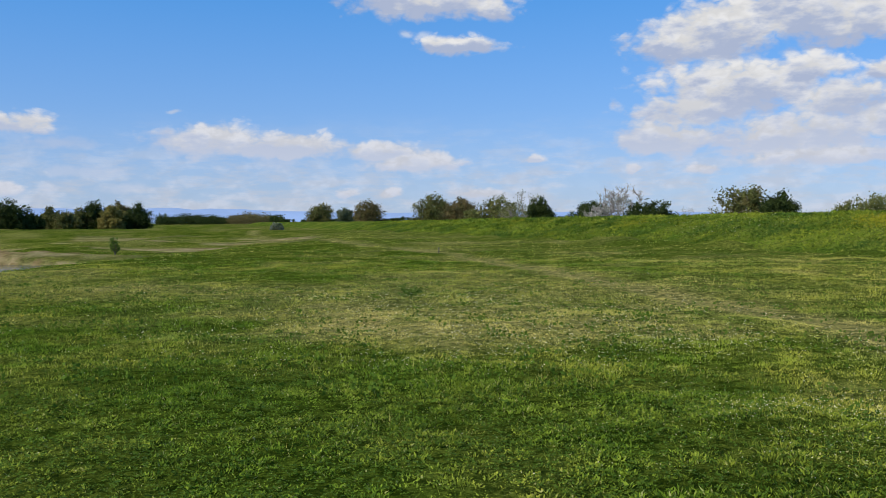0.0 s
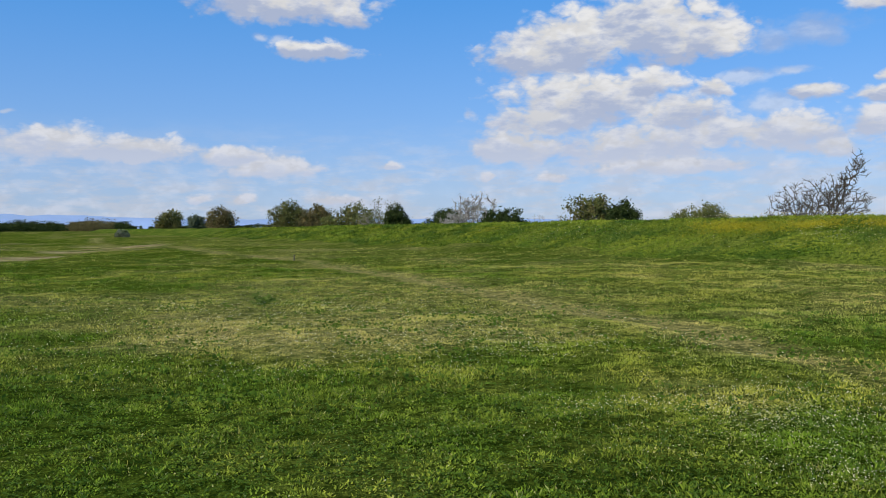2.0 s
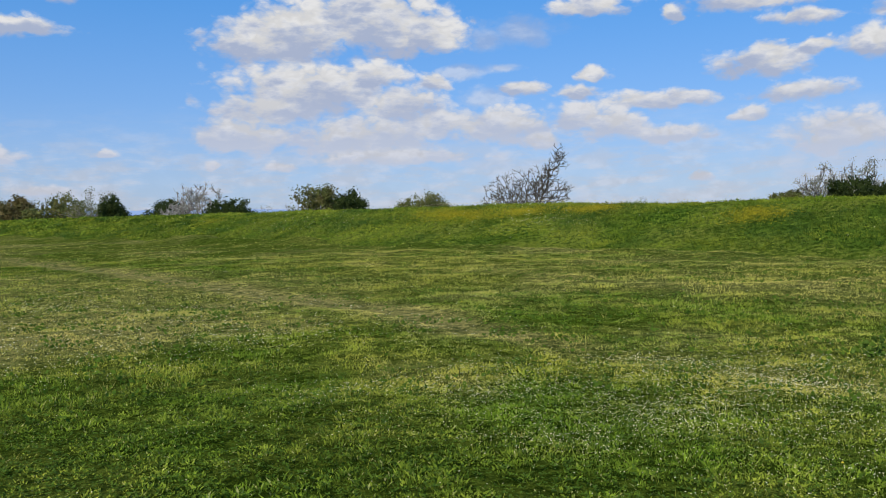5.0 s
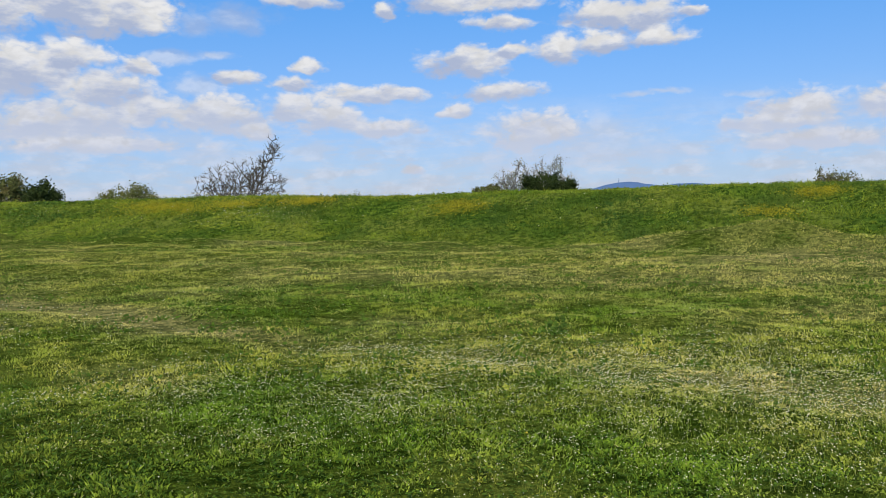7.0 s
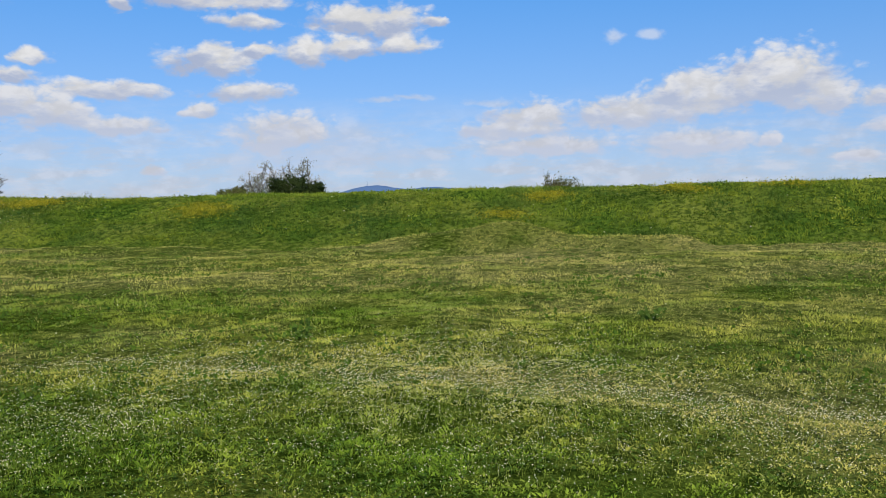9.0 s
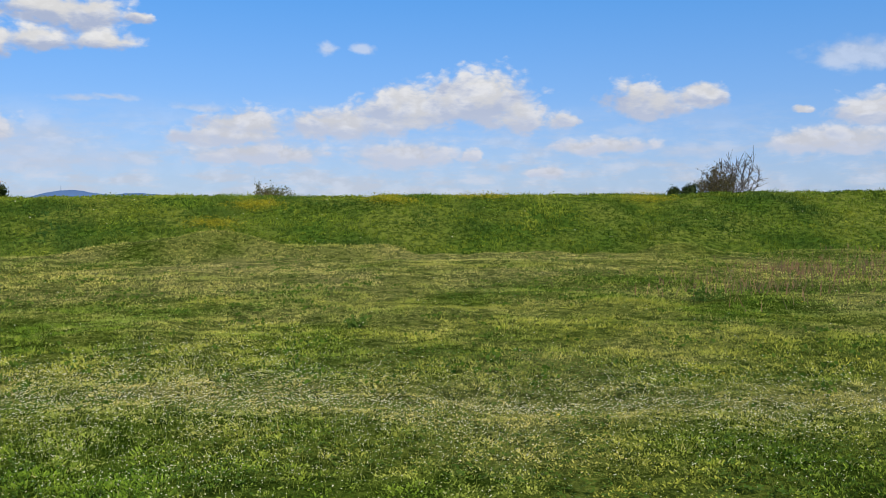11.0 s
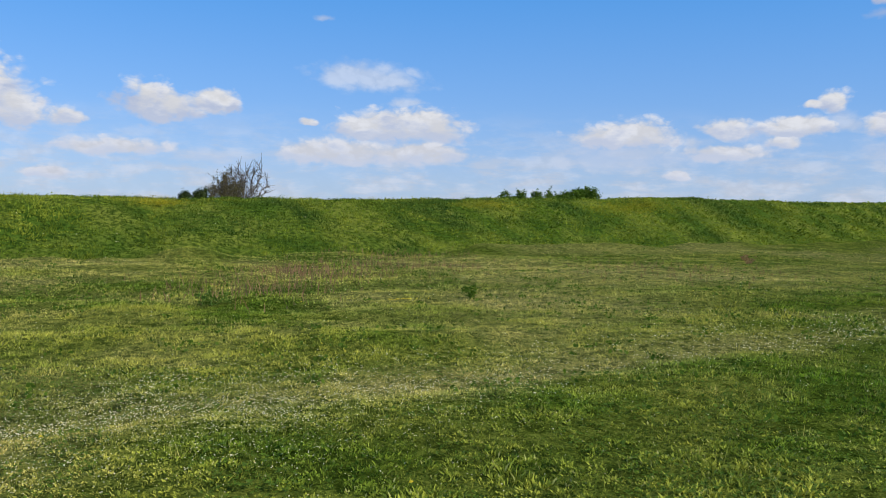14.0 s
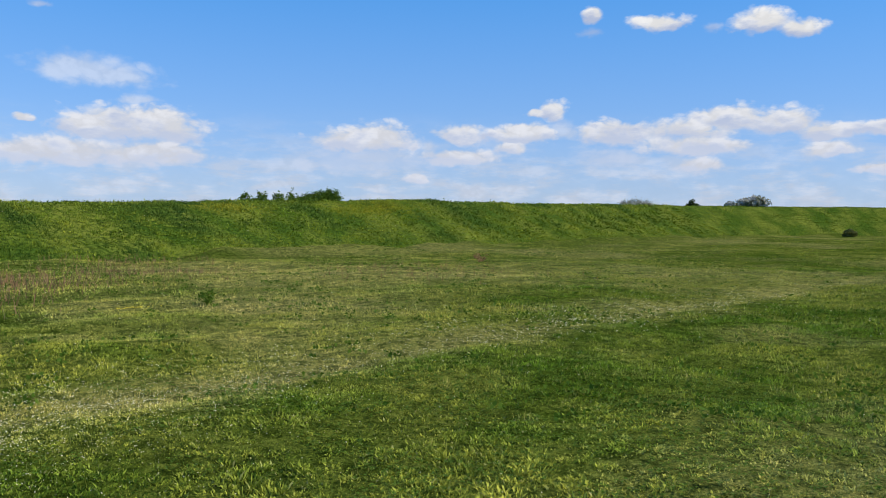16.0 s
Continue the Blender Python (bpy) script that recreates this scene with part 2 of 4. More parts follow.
def ground_z(x, y):
    x, y = np.asarray(x, float), np.asarray(y, float)
    z = 0.16 * (rough(x, y, 14, 1) - 0.5) + 0.13 * (rough(x, y, 4.2, 2) - 0.5) + 0.11 * (rough(x, y, 1.3, 3) - 0.5) + 0.04 * (rough(x, y, 0.6, 17) - 0.5)
    p, s = across(x, y), along(x, y)
    foot = np.exp(-((p - FOOT + 0.5 + 1.6 * (rough(s, s * 0, 6.0, 4) - 0.5)) / 1.0) ** 2)
    z = z + foot * (0.30 * step(rough(s, s * 0, 2.4, 5), 0.35, 0.9) + 0.12 * rough(s, p, 0.9, 6)) + 0.72 * hump(p, s, 26.3, 2.2, 1.4, 1.6) + 0.3 * hump(p, s, 25.4, 44, 1.6, 7.0)
    z = z - 0.06 * np.exp(-((x - track_x(y)) / 0.45) ** 2)
    lumps = step(y, 50, 75) * step(p, 22, 10)
    z = z + lumps * (1.1 * (rough(x, y, 17, 8) - 0.5) + 0.6 * (rough(x, y, 7, 10) - 0.5))
    z = z - 0.95 * step(-x + 3.0 * (rough(x, y, 9, 7) - 0.5), 12.0, 23.0) * step(y, 8, 24) * step(y, 150, 80)
    z = z + (0.5 + 0.5 * (rough(x, y, 1.6, 15) - 0.5) + 0.25 * (rough(x, y, 0.7, 16) - 0.5)) * hump(x, y, -34, 60.5, 13, 2.4)
    z = np.maximum(z, -0.98)
    river = step(shore_x(y) + 0.8 * (rough(x, y, 3.0, 9) - 0.5) - x, -0.4, 1.3)
    return np.where(river > 0, np.minimum(z, z * (1 - river) - 1.7 * river), z)


def top_z(s):
    """Height of the embankment's crest."""
    return np.interp(s, (-200, -115, -70, -50, -34, -26, -18, -8, 0, 7, 16, 24, 34, 68, 130, 400),
                     (4.6, 3.7, 2.95, 2.78, 2.36, 2.16, 1.95, 1.87, 1.80, 1.71, 1.68, 1.71, 1.72, 1.55, 1.45, 1.4))


def bank_z(p, s):
    p, s = np.asarray(p, float), np.asarray(s, float)
    edge = 0.4 * (rough(s, p * 0.3, 6.0, 11) - 0.5)
    front = step(p + edge, FOOT - 1.2, CREST + 0.6) * 0.45 + 0.55 * np.clip((p + edge - FOOT) / (CREST - FOOT), 0, 1)
    form = front * step(p, REAR, BACK)
    bumps = 0.12 * (rough(s, p, 1.6, 12) - 0.5) + 0.10 * (rough(s, p, 4.5, 13) - 0.5) + 0.06 * (rough(s, p, 0.6, 14) - 0.5)
    return top_z(s) * form + bumps * step(p, FOOT - 1.0, FOOT + 1.2) * step(p, REAR, BACK) - 0.25 * step(p, FOOT, FOOT - 1.2) - 0.3 * step(p, REAR - 1, REAR)


def place(az, p):
    """The spot seen in that bearing at that distance across the embankment."""
    a = radians(az)
    near, far = 5.0, 400.0
    while far - near > 0.01:
        d = (near + far) / 2
        if across(d * math.sin(a), d * math.cos(a)) < p:
            near = d
        else:
            far = d
    x, y = far * math.sin(a), far * math.cos(a)
    return x, y, float(bank_z(p, along(x, y))) if p < REAR else 0.0


def spot_at(az, d):
    a = radians(az)
    x, y = d * math.sin(a), d * math.cos(a)
    return x, y, float(ground_z(x, y))


# ---- materials ----
def material(name):
    m = bpy.data.materials.new(name)
    m.use_nodes = True
    return m, Nodes(m.node_tree)


def finish(n, color, roughness=0.8, bump=None, through_light=0.0, specular=0.2):
    """Closes a material; through_light lets leaves and blades glow against the sun."""
    inputs = {"Base Color": color, "Roughness": roughness, "Specular IOR Level": specular}
    if bump is not None:
        inputs["Normal"] = n.add("ShaderNodeBump", {"Height": bump, "Strength": 0.6, "Distance": 0.05}).outputs[0]
    shader = n.add("ShaderNodeBsdfPrincipled", inputs).outputs[0]
    if through_light:
        other = n.add("ShaderNodeBsdfTranslucent", {"Color": color}).outputs[0]
        shader = n.add("ShaderNodeMixShader", {0: through_light, 1: shader, 2: other}).outputs[0]
    n.add("ShaderNodeOutputMaterial", {"Surface": shader})


def spread(n):
    """Geometry's position, in metres."""
    return n.add("ShaderNodeNewGeometry").outputs["Position"]


def island(n):
    return n.add("ShaderNodeNewGeometry").outputs["Random Per Island"]


def field(n, name):
    a = n.add("ShaderNodeAttribute")
    a.attribute_name = name
    return a.outputs["Fac"]


def meadow_color(n, lush, pale, straw):
    """Patchy meadow green: lush to pale by soft patches, straw where the turf is dry."""
    at = spread(n)
    wide, mid = n.noise(at, 0.13, 3, 0.6), n.noise(at, 0.6, 3)
    c = n.mix(n.ramp(n.math("MULTIPLY_ADD", mid, 0.5, n.math("MULTIPLY", wide, 0.5)), 0.41, 0.60), lush, pale)
    c = n.mix(n.math("MULTIPLY", n.math("MAXIMUM", n.math("MULTIPLY", field(n, "dry"), -1.0), 0.0), 0.8), c, tuple(0.75 * v for v in lush))
    dry = n.math("MULTIPLY", n.math("MAXIMUM", field(n, "dry"), 0.0), n.ramp(n.noise(at, 2.2, 4, 0.65), 0.25, 0.6, 0.35, 1.0))
    return n.mix(dry, c, straw)


turf, n = material("meadow_turf")
tone = meadow_color(n, (0.086, 0.122, 0.012), (0.190, 0.200, 0.031), (0.410, 0.325, 0.110))
# dark mottling paints in the shade beside tussocks and in gaps between tufts
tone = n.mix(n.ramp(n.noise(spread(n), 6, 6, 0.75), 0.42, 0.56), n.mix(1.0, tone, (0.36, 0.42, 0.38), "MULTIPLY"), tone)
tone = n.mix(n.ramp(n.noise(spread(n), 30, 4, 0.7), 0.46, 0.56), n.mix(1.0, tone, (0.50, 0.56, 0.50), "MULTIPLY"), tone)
tone = n.mix(n.math("MULTIPLY", field(n, "mud"), n.ramp(n.noise(spread(n), 3, 6, 0.65), 0.3, 0.7, 0.55, 1.0)), tone, n.mix(n.ramp(n.noise(spread(n), 0.5, 4), 0.4, 0.6), (0.20, 0.135, 0.065), (0.38, 0.29, 0.15)))
finish(n, tone, 1.0, n.noise(spread(n), 45, 6, 0.75), 0.0, 0.0)


def tinted(n, tone):
    """Plants differ clump by clump: below a half sappy dark ones and painted gap shade, pale fresh ones above."""
    tint_shade = field(n, "tint_shade")
    tone = n.mix(n.ramp(tint_shade, 0.50, 0.05), tone, n.mix(1.0, tone, (0.28, 0.40, 0.40), "MULTIPLY"))
    return n.mix(n.ramp(tint_shade, 0.52, 1.0), tone, n.mix(1.0, tone, (1.50, 1.42, 1.6), "MULTIPLY"))


blade, n = material("grass_blade")
tone = tinted(n, meadow_color(n, (0.172, 0.268, 0.020), (0.385, 0.380, 0.048), (0.600, 0.495, 0.140)))
tone = n.mix(n.ramp(island(n), 0.0, 0.35, 0.8, 0.0, False), tone, n.mix(1.0, tone, (0.30, 0.38, 0.34), "MULTIPLY"))
tone = n.mix(n.ramp(island(n), 0.93, 0.98, 0.0, 0.6), tone, (0.50, 0.45, 0.18))
finish(n, tone, 0.7, None, 0.25, 0.06)

bank_turf, n = material("embankment_turf")
tone = n.mix(n.ramp(n.noise(spread(n), 0.35, 4), 0.35, 0.65), (0.050, 0.088, 0.010), (0.130, 0.150, 0.022))
tone = n.mix(n.ramp(n.noise(spread(n), 5, 6, 0.75), 0.42, 0.58), n.mix(1.0, tone, (0.32, 0.42, 0.4), "MULTIPLY"), n.mix(1.0, tone, (1.25, 1.2, 1.2), "MULTIPLY"))
finish(n, tone, 1.0, n.noise(spread(n), 7, 6, 0.7), 0.0, 0.0)

bank_blade, n = material("embankment_blade")
tone = tinted(n, n.mix(n.ramp(n.noise(spread(n), 0.4, 4, 0.65), 0.3, 0.7), (0.110, 0.182, 0.013), (0.270, 0.290, 0.028)))
tone = n.mix(n.ramp(island(n), 0.0, 1.0, 0.0, 0.4, False), tone, (0.150, 0.190, 0.018))
tone = n.mix(n.math("MULTIPLY", field(n, "dry"), 0.85), tone, (0.048, 0.110, 0.022))
finish(n, tone, 0.75, None, 0.25, 0.05)


def plain(name, a, b, scale=6.0, roughness=0.8, through_light=0.0, relief=True):
    m, n = material(name)
    c = n.mix(n.ramp(n.noise(spread(n), scale, 5, 0.65), 0.3, 0.7), a, b)
    finish(n, c, roughness, n.noise(spread(n), scale * 5, 4) if relief else None, through_light)
    return m


def leafage(name, a, b, c):
    """Leaves that differ one by one, between a and b, some of them c."""
    m, n = material(name)
    t = n.mix(island(n), a, b)
    t = n.mix(n.ramp(n.noise(spread(n), 1.3, 3), 0.42, 0.66), t, c)
    finish(n, t, 0.7, None, 0.3, 0.08)
    return m


BARK = plain("bark", (0.075, 0.062, 0.050), (0.145, 0.125, 0.105), 14)
GREY_BARK = plain("grey_bark", (0.095, 0.082, 0.070), (0.19, 0.165, 0.145), 14)
PALE_BARK = plain("pale_bark", (0.20, 0.165, 0.145), (0.33, 0.285, 0.26), 14)
LEAF_DARK = leafage("leaf_dark", (0.026, 0.043, 0.011), (0.060, 0.082, 0.020), (0.040, 0.055, 0.014))
LEAF_FRESH = leafage("leaf_fresh", (0.070, 0.130, 0.016), (0.150, 0.220, 0.035), (0.100, 0.165, 0.022))
LEAF_ROSETTE = leafage("leaf_rosette", (0.060, 0.115, 0.010), (0.120, 0.190, 0.018), (0.085, 0.145, 0.014))
LEAF_MID = leafage("leaf_mid", (0.085, 0.098, 0.026), (0.190, 0.200, 0.060), (0.150, 0.125, 0.045))
LEAF_BROWN = leafage("leaf_brown", (0.120, 0.092, 0.036), (0.215, 0.165, 0.066), (0.120, 0.112, 0.038))
LEAF_YELLOW = leafage("leaf_yellow", (0.140, 0.150, 0.040), (0.230, 0.220, 0.070), (0.120, 0.140, 0.036))
LEAF_SILVER = leafage("leaf_silver", (0.150, 0.170, 0.100), (0.300, 0.310, 0.220), (0.120, 0.150, 0.060))
LEAF_GREY = leafage("leaf_grey", (0.080, 0.105, 0.050), (0.150, 0.170, 0.090), (0.110, 0.130, 0.070))
BLOSSOM = leafage("blossom", (0.46, 0.43, 0.38), (0.72, 0.70, 0.64), (0.22, 0.23, 0.12))
PETAL = plain("white_petal", (0.76, 0.66, 0.38), (0.85, 0.78, 0.52), 30, 0.7, 0.3, False)
YELLOW = plain("yellow_petal", (0.60, 0.43, 0.02), (0.75, 0.58, 0.04), 30, 0.7, 0.3, False)
LEAF_GOLD = leafage("leaf_gold", (0.20, 0.165, 0.045), (0.34, 0.27, 0.075), (0.17, 0.16, 0.04))
AMBER = plain("amber_flower", (0.36, 0.30, 0.012), (0.50, 0.40, 0.018), 3, 0.7, 0.3, False)
RUST = leafage("dry_stalk", (0.26, 0.125, 0.065), (0.36, 0.215, 0.11), (0.30, 0.20, 0.09))
STONE = plain("pale_stone", (0.55, 0.54, 0.50), (0.70, 0.69, 0.65), 8)

water_mat, n = material("river_water")
finish(n, n.mix(n.noise(spread(n), 0.2, 3), (0.050, 0.054, 0.042), (0.070, 0.074, 0.060)), 0.12, None, 0.0, 0.5)


def haze_material(name, color, glow):
    """Land so far off that the blue air in front of it gives most of its light."""
    m, n = material(name)
    c = n.mix(n.ramp(n.noise(spread(n), 0.004, 5), 0.3, 0.7), tuple(0.86 * v for v in color), color)
    bsdf = n.add("ShaderNodeBsdfDiffuse", {"Color": n.mix(1.0, c, (0.35, 0.35, 0.35), "MULTIPLY")}).outputs[0]
    air = n.add("ShaderNodeEmission", {"Color": c, "Strength": glow}).outputs[0]
    n.add("ShaderNodeOutputMaterial", {"Surface": n.add("ShaderNodeAddShader", {0: bsdf, 1: air}).outputs[0]})
    return m


FAR_BLUE = haze_material("far_blue", (0.30, 0.43, 0.70), 0.78)
HILL_BLUE = haze_material("hill_blue", (0.115, 0.20, 0.38), 0.75)


# ---- mesh helpers ----
def fast_mesh(name, verts, faces, mat, fields=None):
    """A mesh from arrays: verts (n, 3), faces (m, 3 or 4)."""
    me = bpy.data.meshes.new(name)
    verts, faces = np.asarray(verts, np.float32), np.asarray(faces, np.int32)
    me.vertices.add(len(verts))
    me.vertices.foreach_set("co", verts.ravel())
    me.loops.add(faces.size)
    me.loops.foreach_set("vertex_index", faces.ravel())
    me.polygons.add(len(faces))
    me.polygons.foreach_set("loop_start", np.arange(0, faces.size, faces.shape[1], dtype=np.int32))
    for key, values in (fields or {}).items():
        me.attributes.new(key, "FLOAT", "POINT").data.foreach_set("value", np.asarray(values, np.float32))
    me.update(calc_edges=True)
    me.materials.append(mat)
    return me


def part(name, me, parent, label=""):
    ob = new(name, me)
    ob.parent = parent
    if label:
        ob["label"] = label
    return ob


def grid_faces(rows, cols, wrap=False):
    i, j = np.meshgrid(np.arange(rows - 1), np.arange(cols if wrap else cols - 1), indexing="ij")
    k = (j + 1) % cols
    return np.stack([i * cols + j, i * cols + k, (i + 1) * cols + k, (i + 1) * cols + j], -1).reshape(-1, 4)


def smooth(me):
    me.polygons.foreach_set("use_smooth", np.ones(len(me.polygons), bool))
    return me


# ---- ground, embankment, water, far land ----
def worn(x, y):
    """The trodden track: bare and short."""
    d = np.abs(x - track_x(y) + 0.4 * (rough(y, x, 2.2, 21) - 0.5))
    return np.exp(-(d / 0.55) ** 2) * (0.6 + 0.4 * step(rough(x, y, 1.6, 29), 0.2, 0.55)) * (0.4 + 0.6 * step(y, 2, 10)) * (1 - 0.85 * step(y, 10, 6) * step(y, -6, -2))


def dryness(x, y):
    """Where the turf is worn or straw-coloured: the track and loose patches; below nought where it grows deep green."""
    d = np.abs(x - track_x(y) + 0.5 * (rough(y, x, 2.2, 21) - 0.5))
    track = np.exp(-(d / 0.62) ** 2) * (0.35 + 0.65 * step(rough(x, y, 2.6, 22), 0.3, 0.6)) * (0.55 + 0.45 * step(y, -3, 9))
    patches = 0.6 * hump(x, y, -1.2, 13.5, 5.0, 2.6) * step(rough(x, y, 1.7, 23), 0.25, 0.7)
    loose = 0.42 * step(rough(x, y, 6.5, 24), 0.55, 0.85) + 0.3 * step(rough(x, y, 2.0, 25), 0.62, 0.9)
    foot = 0.07 * step(across(x, y), 9, 17) * (0.5 + 0.8 * rough(x, y, 3.0, 26)) + 0.34 * hump(x, y, 17, 5, 8, 14) * step(rough(x, y, 1.4, 27), 0.15, 0.6)
    deep = 0.85 * hump(x, y, -1.0, 6.0, 4.8, 5.0) + 0.9 * hump(x, y, 2.9, 5.4, 1.5, 1.8) + 0.4 * hump(x, y, 5.2, -2.6, 1.7, 3.0) + 0.35 * hump(x, y, 12.5, -4.2, 4.5, 3.0)
    return np.clip(np.maximum(track, worn(x, y)) + patches + loose + foot, 0, 1) - (1 - worn(x, y)) * deep * step(rough(x, y, 1.9, 28), 0.0, 0.5)


turns = np.radians(np.concatenate([np.arange(-36, 166, 0.6), np.arange(166, 324, 4.0)]))
rings = np.concatenate([[0.01], 1.2 * 1.022 ** np.arange(214), 130 * 1.06 ** np.arange(63)])
gx, gy = rings[:, None] * np.sin(turns)[None], rings[:, None] * np.cos(turns)[None]
gz = ground_z(gx, gy) * step(rings, 1500, 500)[:, None]
mud = step(shore_x(gy) + 1.6 - gx, -0.5, 1.0) * step(gx, -140, -100) + 1.3 * hump(gx, gy, -34, 60.5, 10, 2.2) + 0.9 * step(rough(gx, gy * 2.2, 8, 31), 0.66, 0.80) * step(gy, 60, 66) * step(gx, -8, -18) * step(gx, -75, -60) * step(gy, 130, 100)
verts = np.stack([gx, gy, gz], -1).reshape(-1, 3)
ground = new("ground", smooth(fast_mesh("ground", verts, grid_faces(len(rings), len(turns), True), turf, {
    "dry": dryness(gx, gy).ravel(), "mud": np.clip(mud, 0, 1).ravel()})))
tagged(ground, "wide uneven green meadow with straw-coloured patches", "ground", kind="structure")

reach = np.concatenate([np.arange(-210, -60, 0.7), np.arange(-60, 60, 0.3), np.geomspace(60, 420, 130)])
wide = np.concatenate([np.arange(24.2, 34.8, 0.24), np.arange(34.8, 41.5, 0.6)])
bs, bp = np.meshgrid(reach, wide, indexing="ij")
verts = np.stack([*on_bank(bp, bs), bank_z(bp, bs)], -1).reshape(-1, 3)
bank = new("embankment", smooth(fast_mesh("embankment", verts, grid_faces(len(reach), len(wide))[:, ::-1], bank_turf)))
tagged(bank, "long grassy flood embankment with weeds and yellow flowers", "embankment", kind="structure")

verts = [(-330, -120, -1.15), (-15, -120, -1.15), (-15, 330, -1.15), (-330, 330, -1.15)]
water = new("water", fast_mesh("water", verts, [(0, 1, 2, 3)], water_mat))
tagged(water, "still grey-green river water below a muddy bank", "water", kind="structure")


def ridge(name, label, az0, az1, dist, heights, mat):
    """A far range of hills, as a long tapered body with an uneven crest."""
    az = np.linspace(az0, az1, 120)
    t = np.linspace(0, 1, 120)
    h = np.interp(t, np.linspace(0, 1, len(heights)), heights) * dist * math.pi / 180 + 1.6
    h = h * (1 + 0.10 * (rough(az, az * 0, 1.1, 41) - 0.5) + 0.06 * (rough(az, az * 0, 0.35, 42) - 0.5))
    rows = []
    for k, (back, lift) in enumerate(((0, -0.05), (0.015, 0.55), (0.035, 1.0), (0.06, 0.6), (0.09, -0.05))):
        r = dist * (1 + back)
        rows.append(np.stack([r * np.sin(np.radians(az)), r * np.cos(np.radians(az)), h * lift], -1))
    ob = new(name, smooth(fast_mesh(name, np.concatenate(rows), grid_faces(5, 120)[:, ::-1], mat)))
    return tagged(ob, label, "mountains", kind="structure")


ridge("backdrop", "distant hazy blue mountain range on the horizon", -36, 27, 4200, (0.9, 0.95, 1.0, 0.95, 0.75, 0.56, 0.56, 0.48, 0.4, 0.25, 0.05), FAR_BLUE)
hill = ridge("hill", "distant blue hill with a mast on its top", 56.6, 66.0, 3600, (0.3, 0.58, 0.82, 0.85, 0.68, 0.55, 0.62, 0.66, 0.6, 0.45, 0.3), HILL_BLUE)


# ---- trees and shrubs ----
def tubes(segments, sides=5):
    """Tapered round limbs: segments of start, end, radius at start and end."""
    seg = np.array([[*a, *b, r, q] for a, b, r, q in segments], float)
    a, b, r, q = seg[:, :3], seg[:, 3:6], seg[:, 6], seg[:, 7]
    d = b - a
    d /= np.linalg.norm(d, axis=1)[:, None] + 1e-9
    u = np.cross(d, np.where(np.abs(d[:, 2:3]) > 0.9, [[1.0, 0, 0]], [[0, 0, 1.0]]))
    u /= np.linalg.norm(u, axis=1)[:, None]
    v = np.cross(d, u)
    ang = np.arange(sides) * math.tau / sides
    ring = u[:, None] * np.cos(ang)[None, :, None] + v[:, None] * np.sin(ang)[None, :, None]
    verts = np.concatenate([a[:, None] + ring * r[:, None, None], b[:, None] + ring * q[:, None, None]], 1).reshape(-1, 3)
    k = np.arange(sides)
    one = np.stack([k, (k + 1) % sides, (k + 1) % sides + sides, k + sides], -1)
    return verts, (np.arange(len(seg))[:, None, None] * 2 * sides + one[None]).reshape(-1, 4)


def leaf_cloud(rng, points, size, squash=0.7):
    """Pointed leaves, two triangles each, turned at random."""
    m = len(points)
    d = rng.normal(size=(m, 3))
    d /= np.linalg.norm(d, axis=1)[:, None]
    e = np.cross(d, rng.normal(size=(m, 3)))
    e /= np.linalg.norm(e, axis=1)[:, None]
    s = size * rng.uniform(0.55, 1.3, (m, 1))
    mid = points + d * s * 0.1
    verts = np.stack([points - d * s * 0.5, mid + e * s * 0.32, points + d * s * 0.5, mid - e * s * 0.32], 1).reshape(-1, 3)
    i = np.arange(m)[:, None] * 4
    return verts, np.concatenate([i + np.array([[0, 1, 2]]), i + np.array([[0, 2, 3]])])


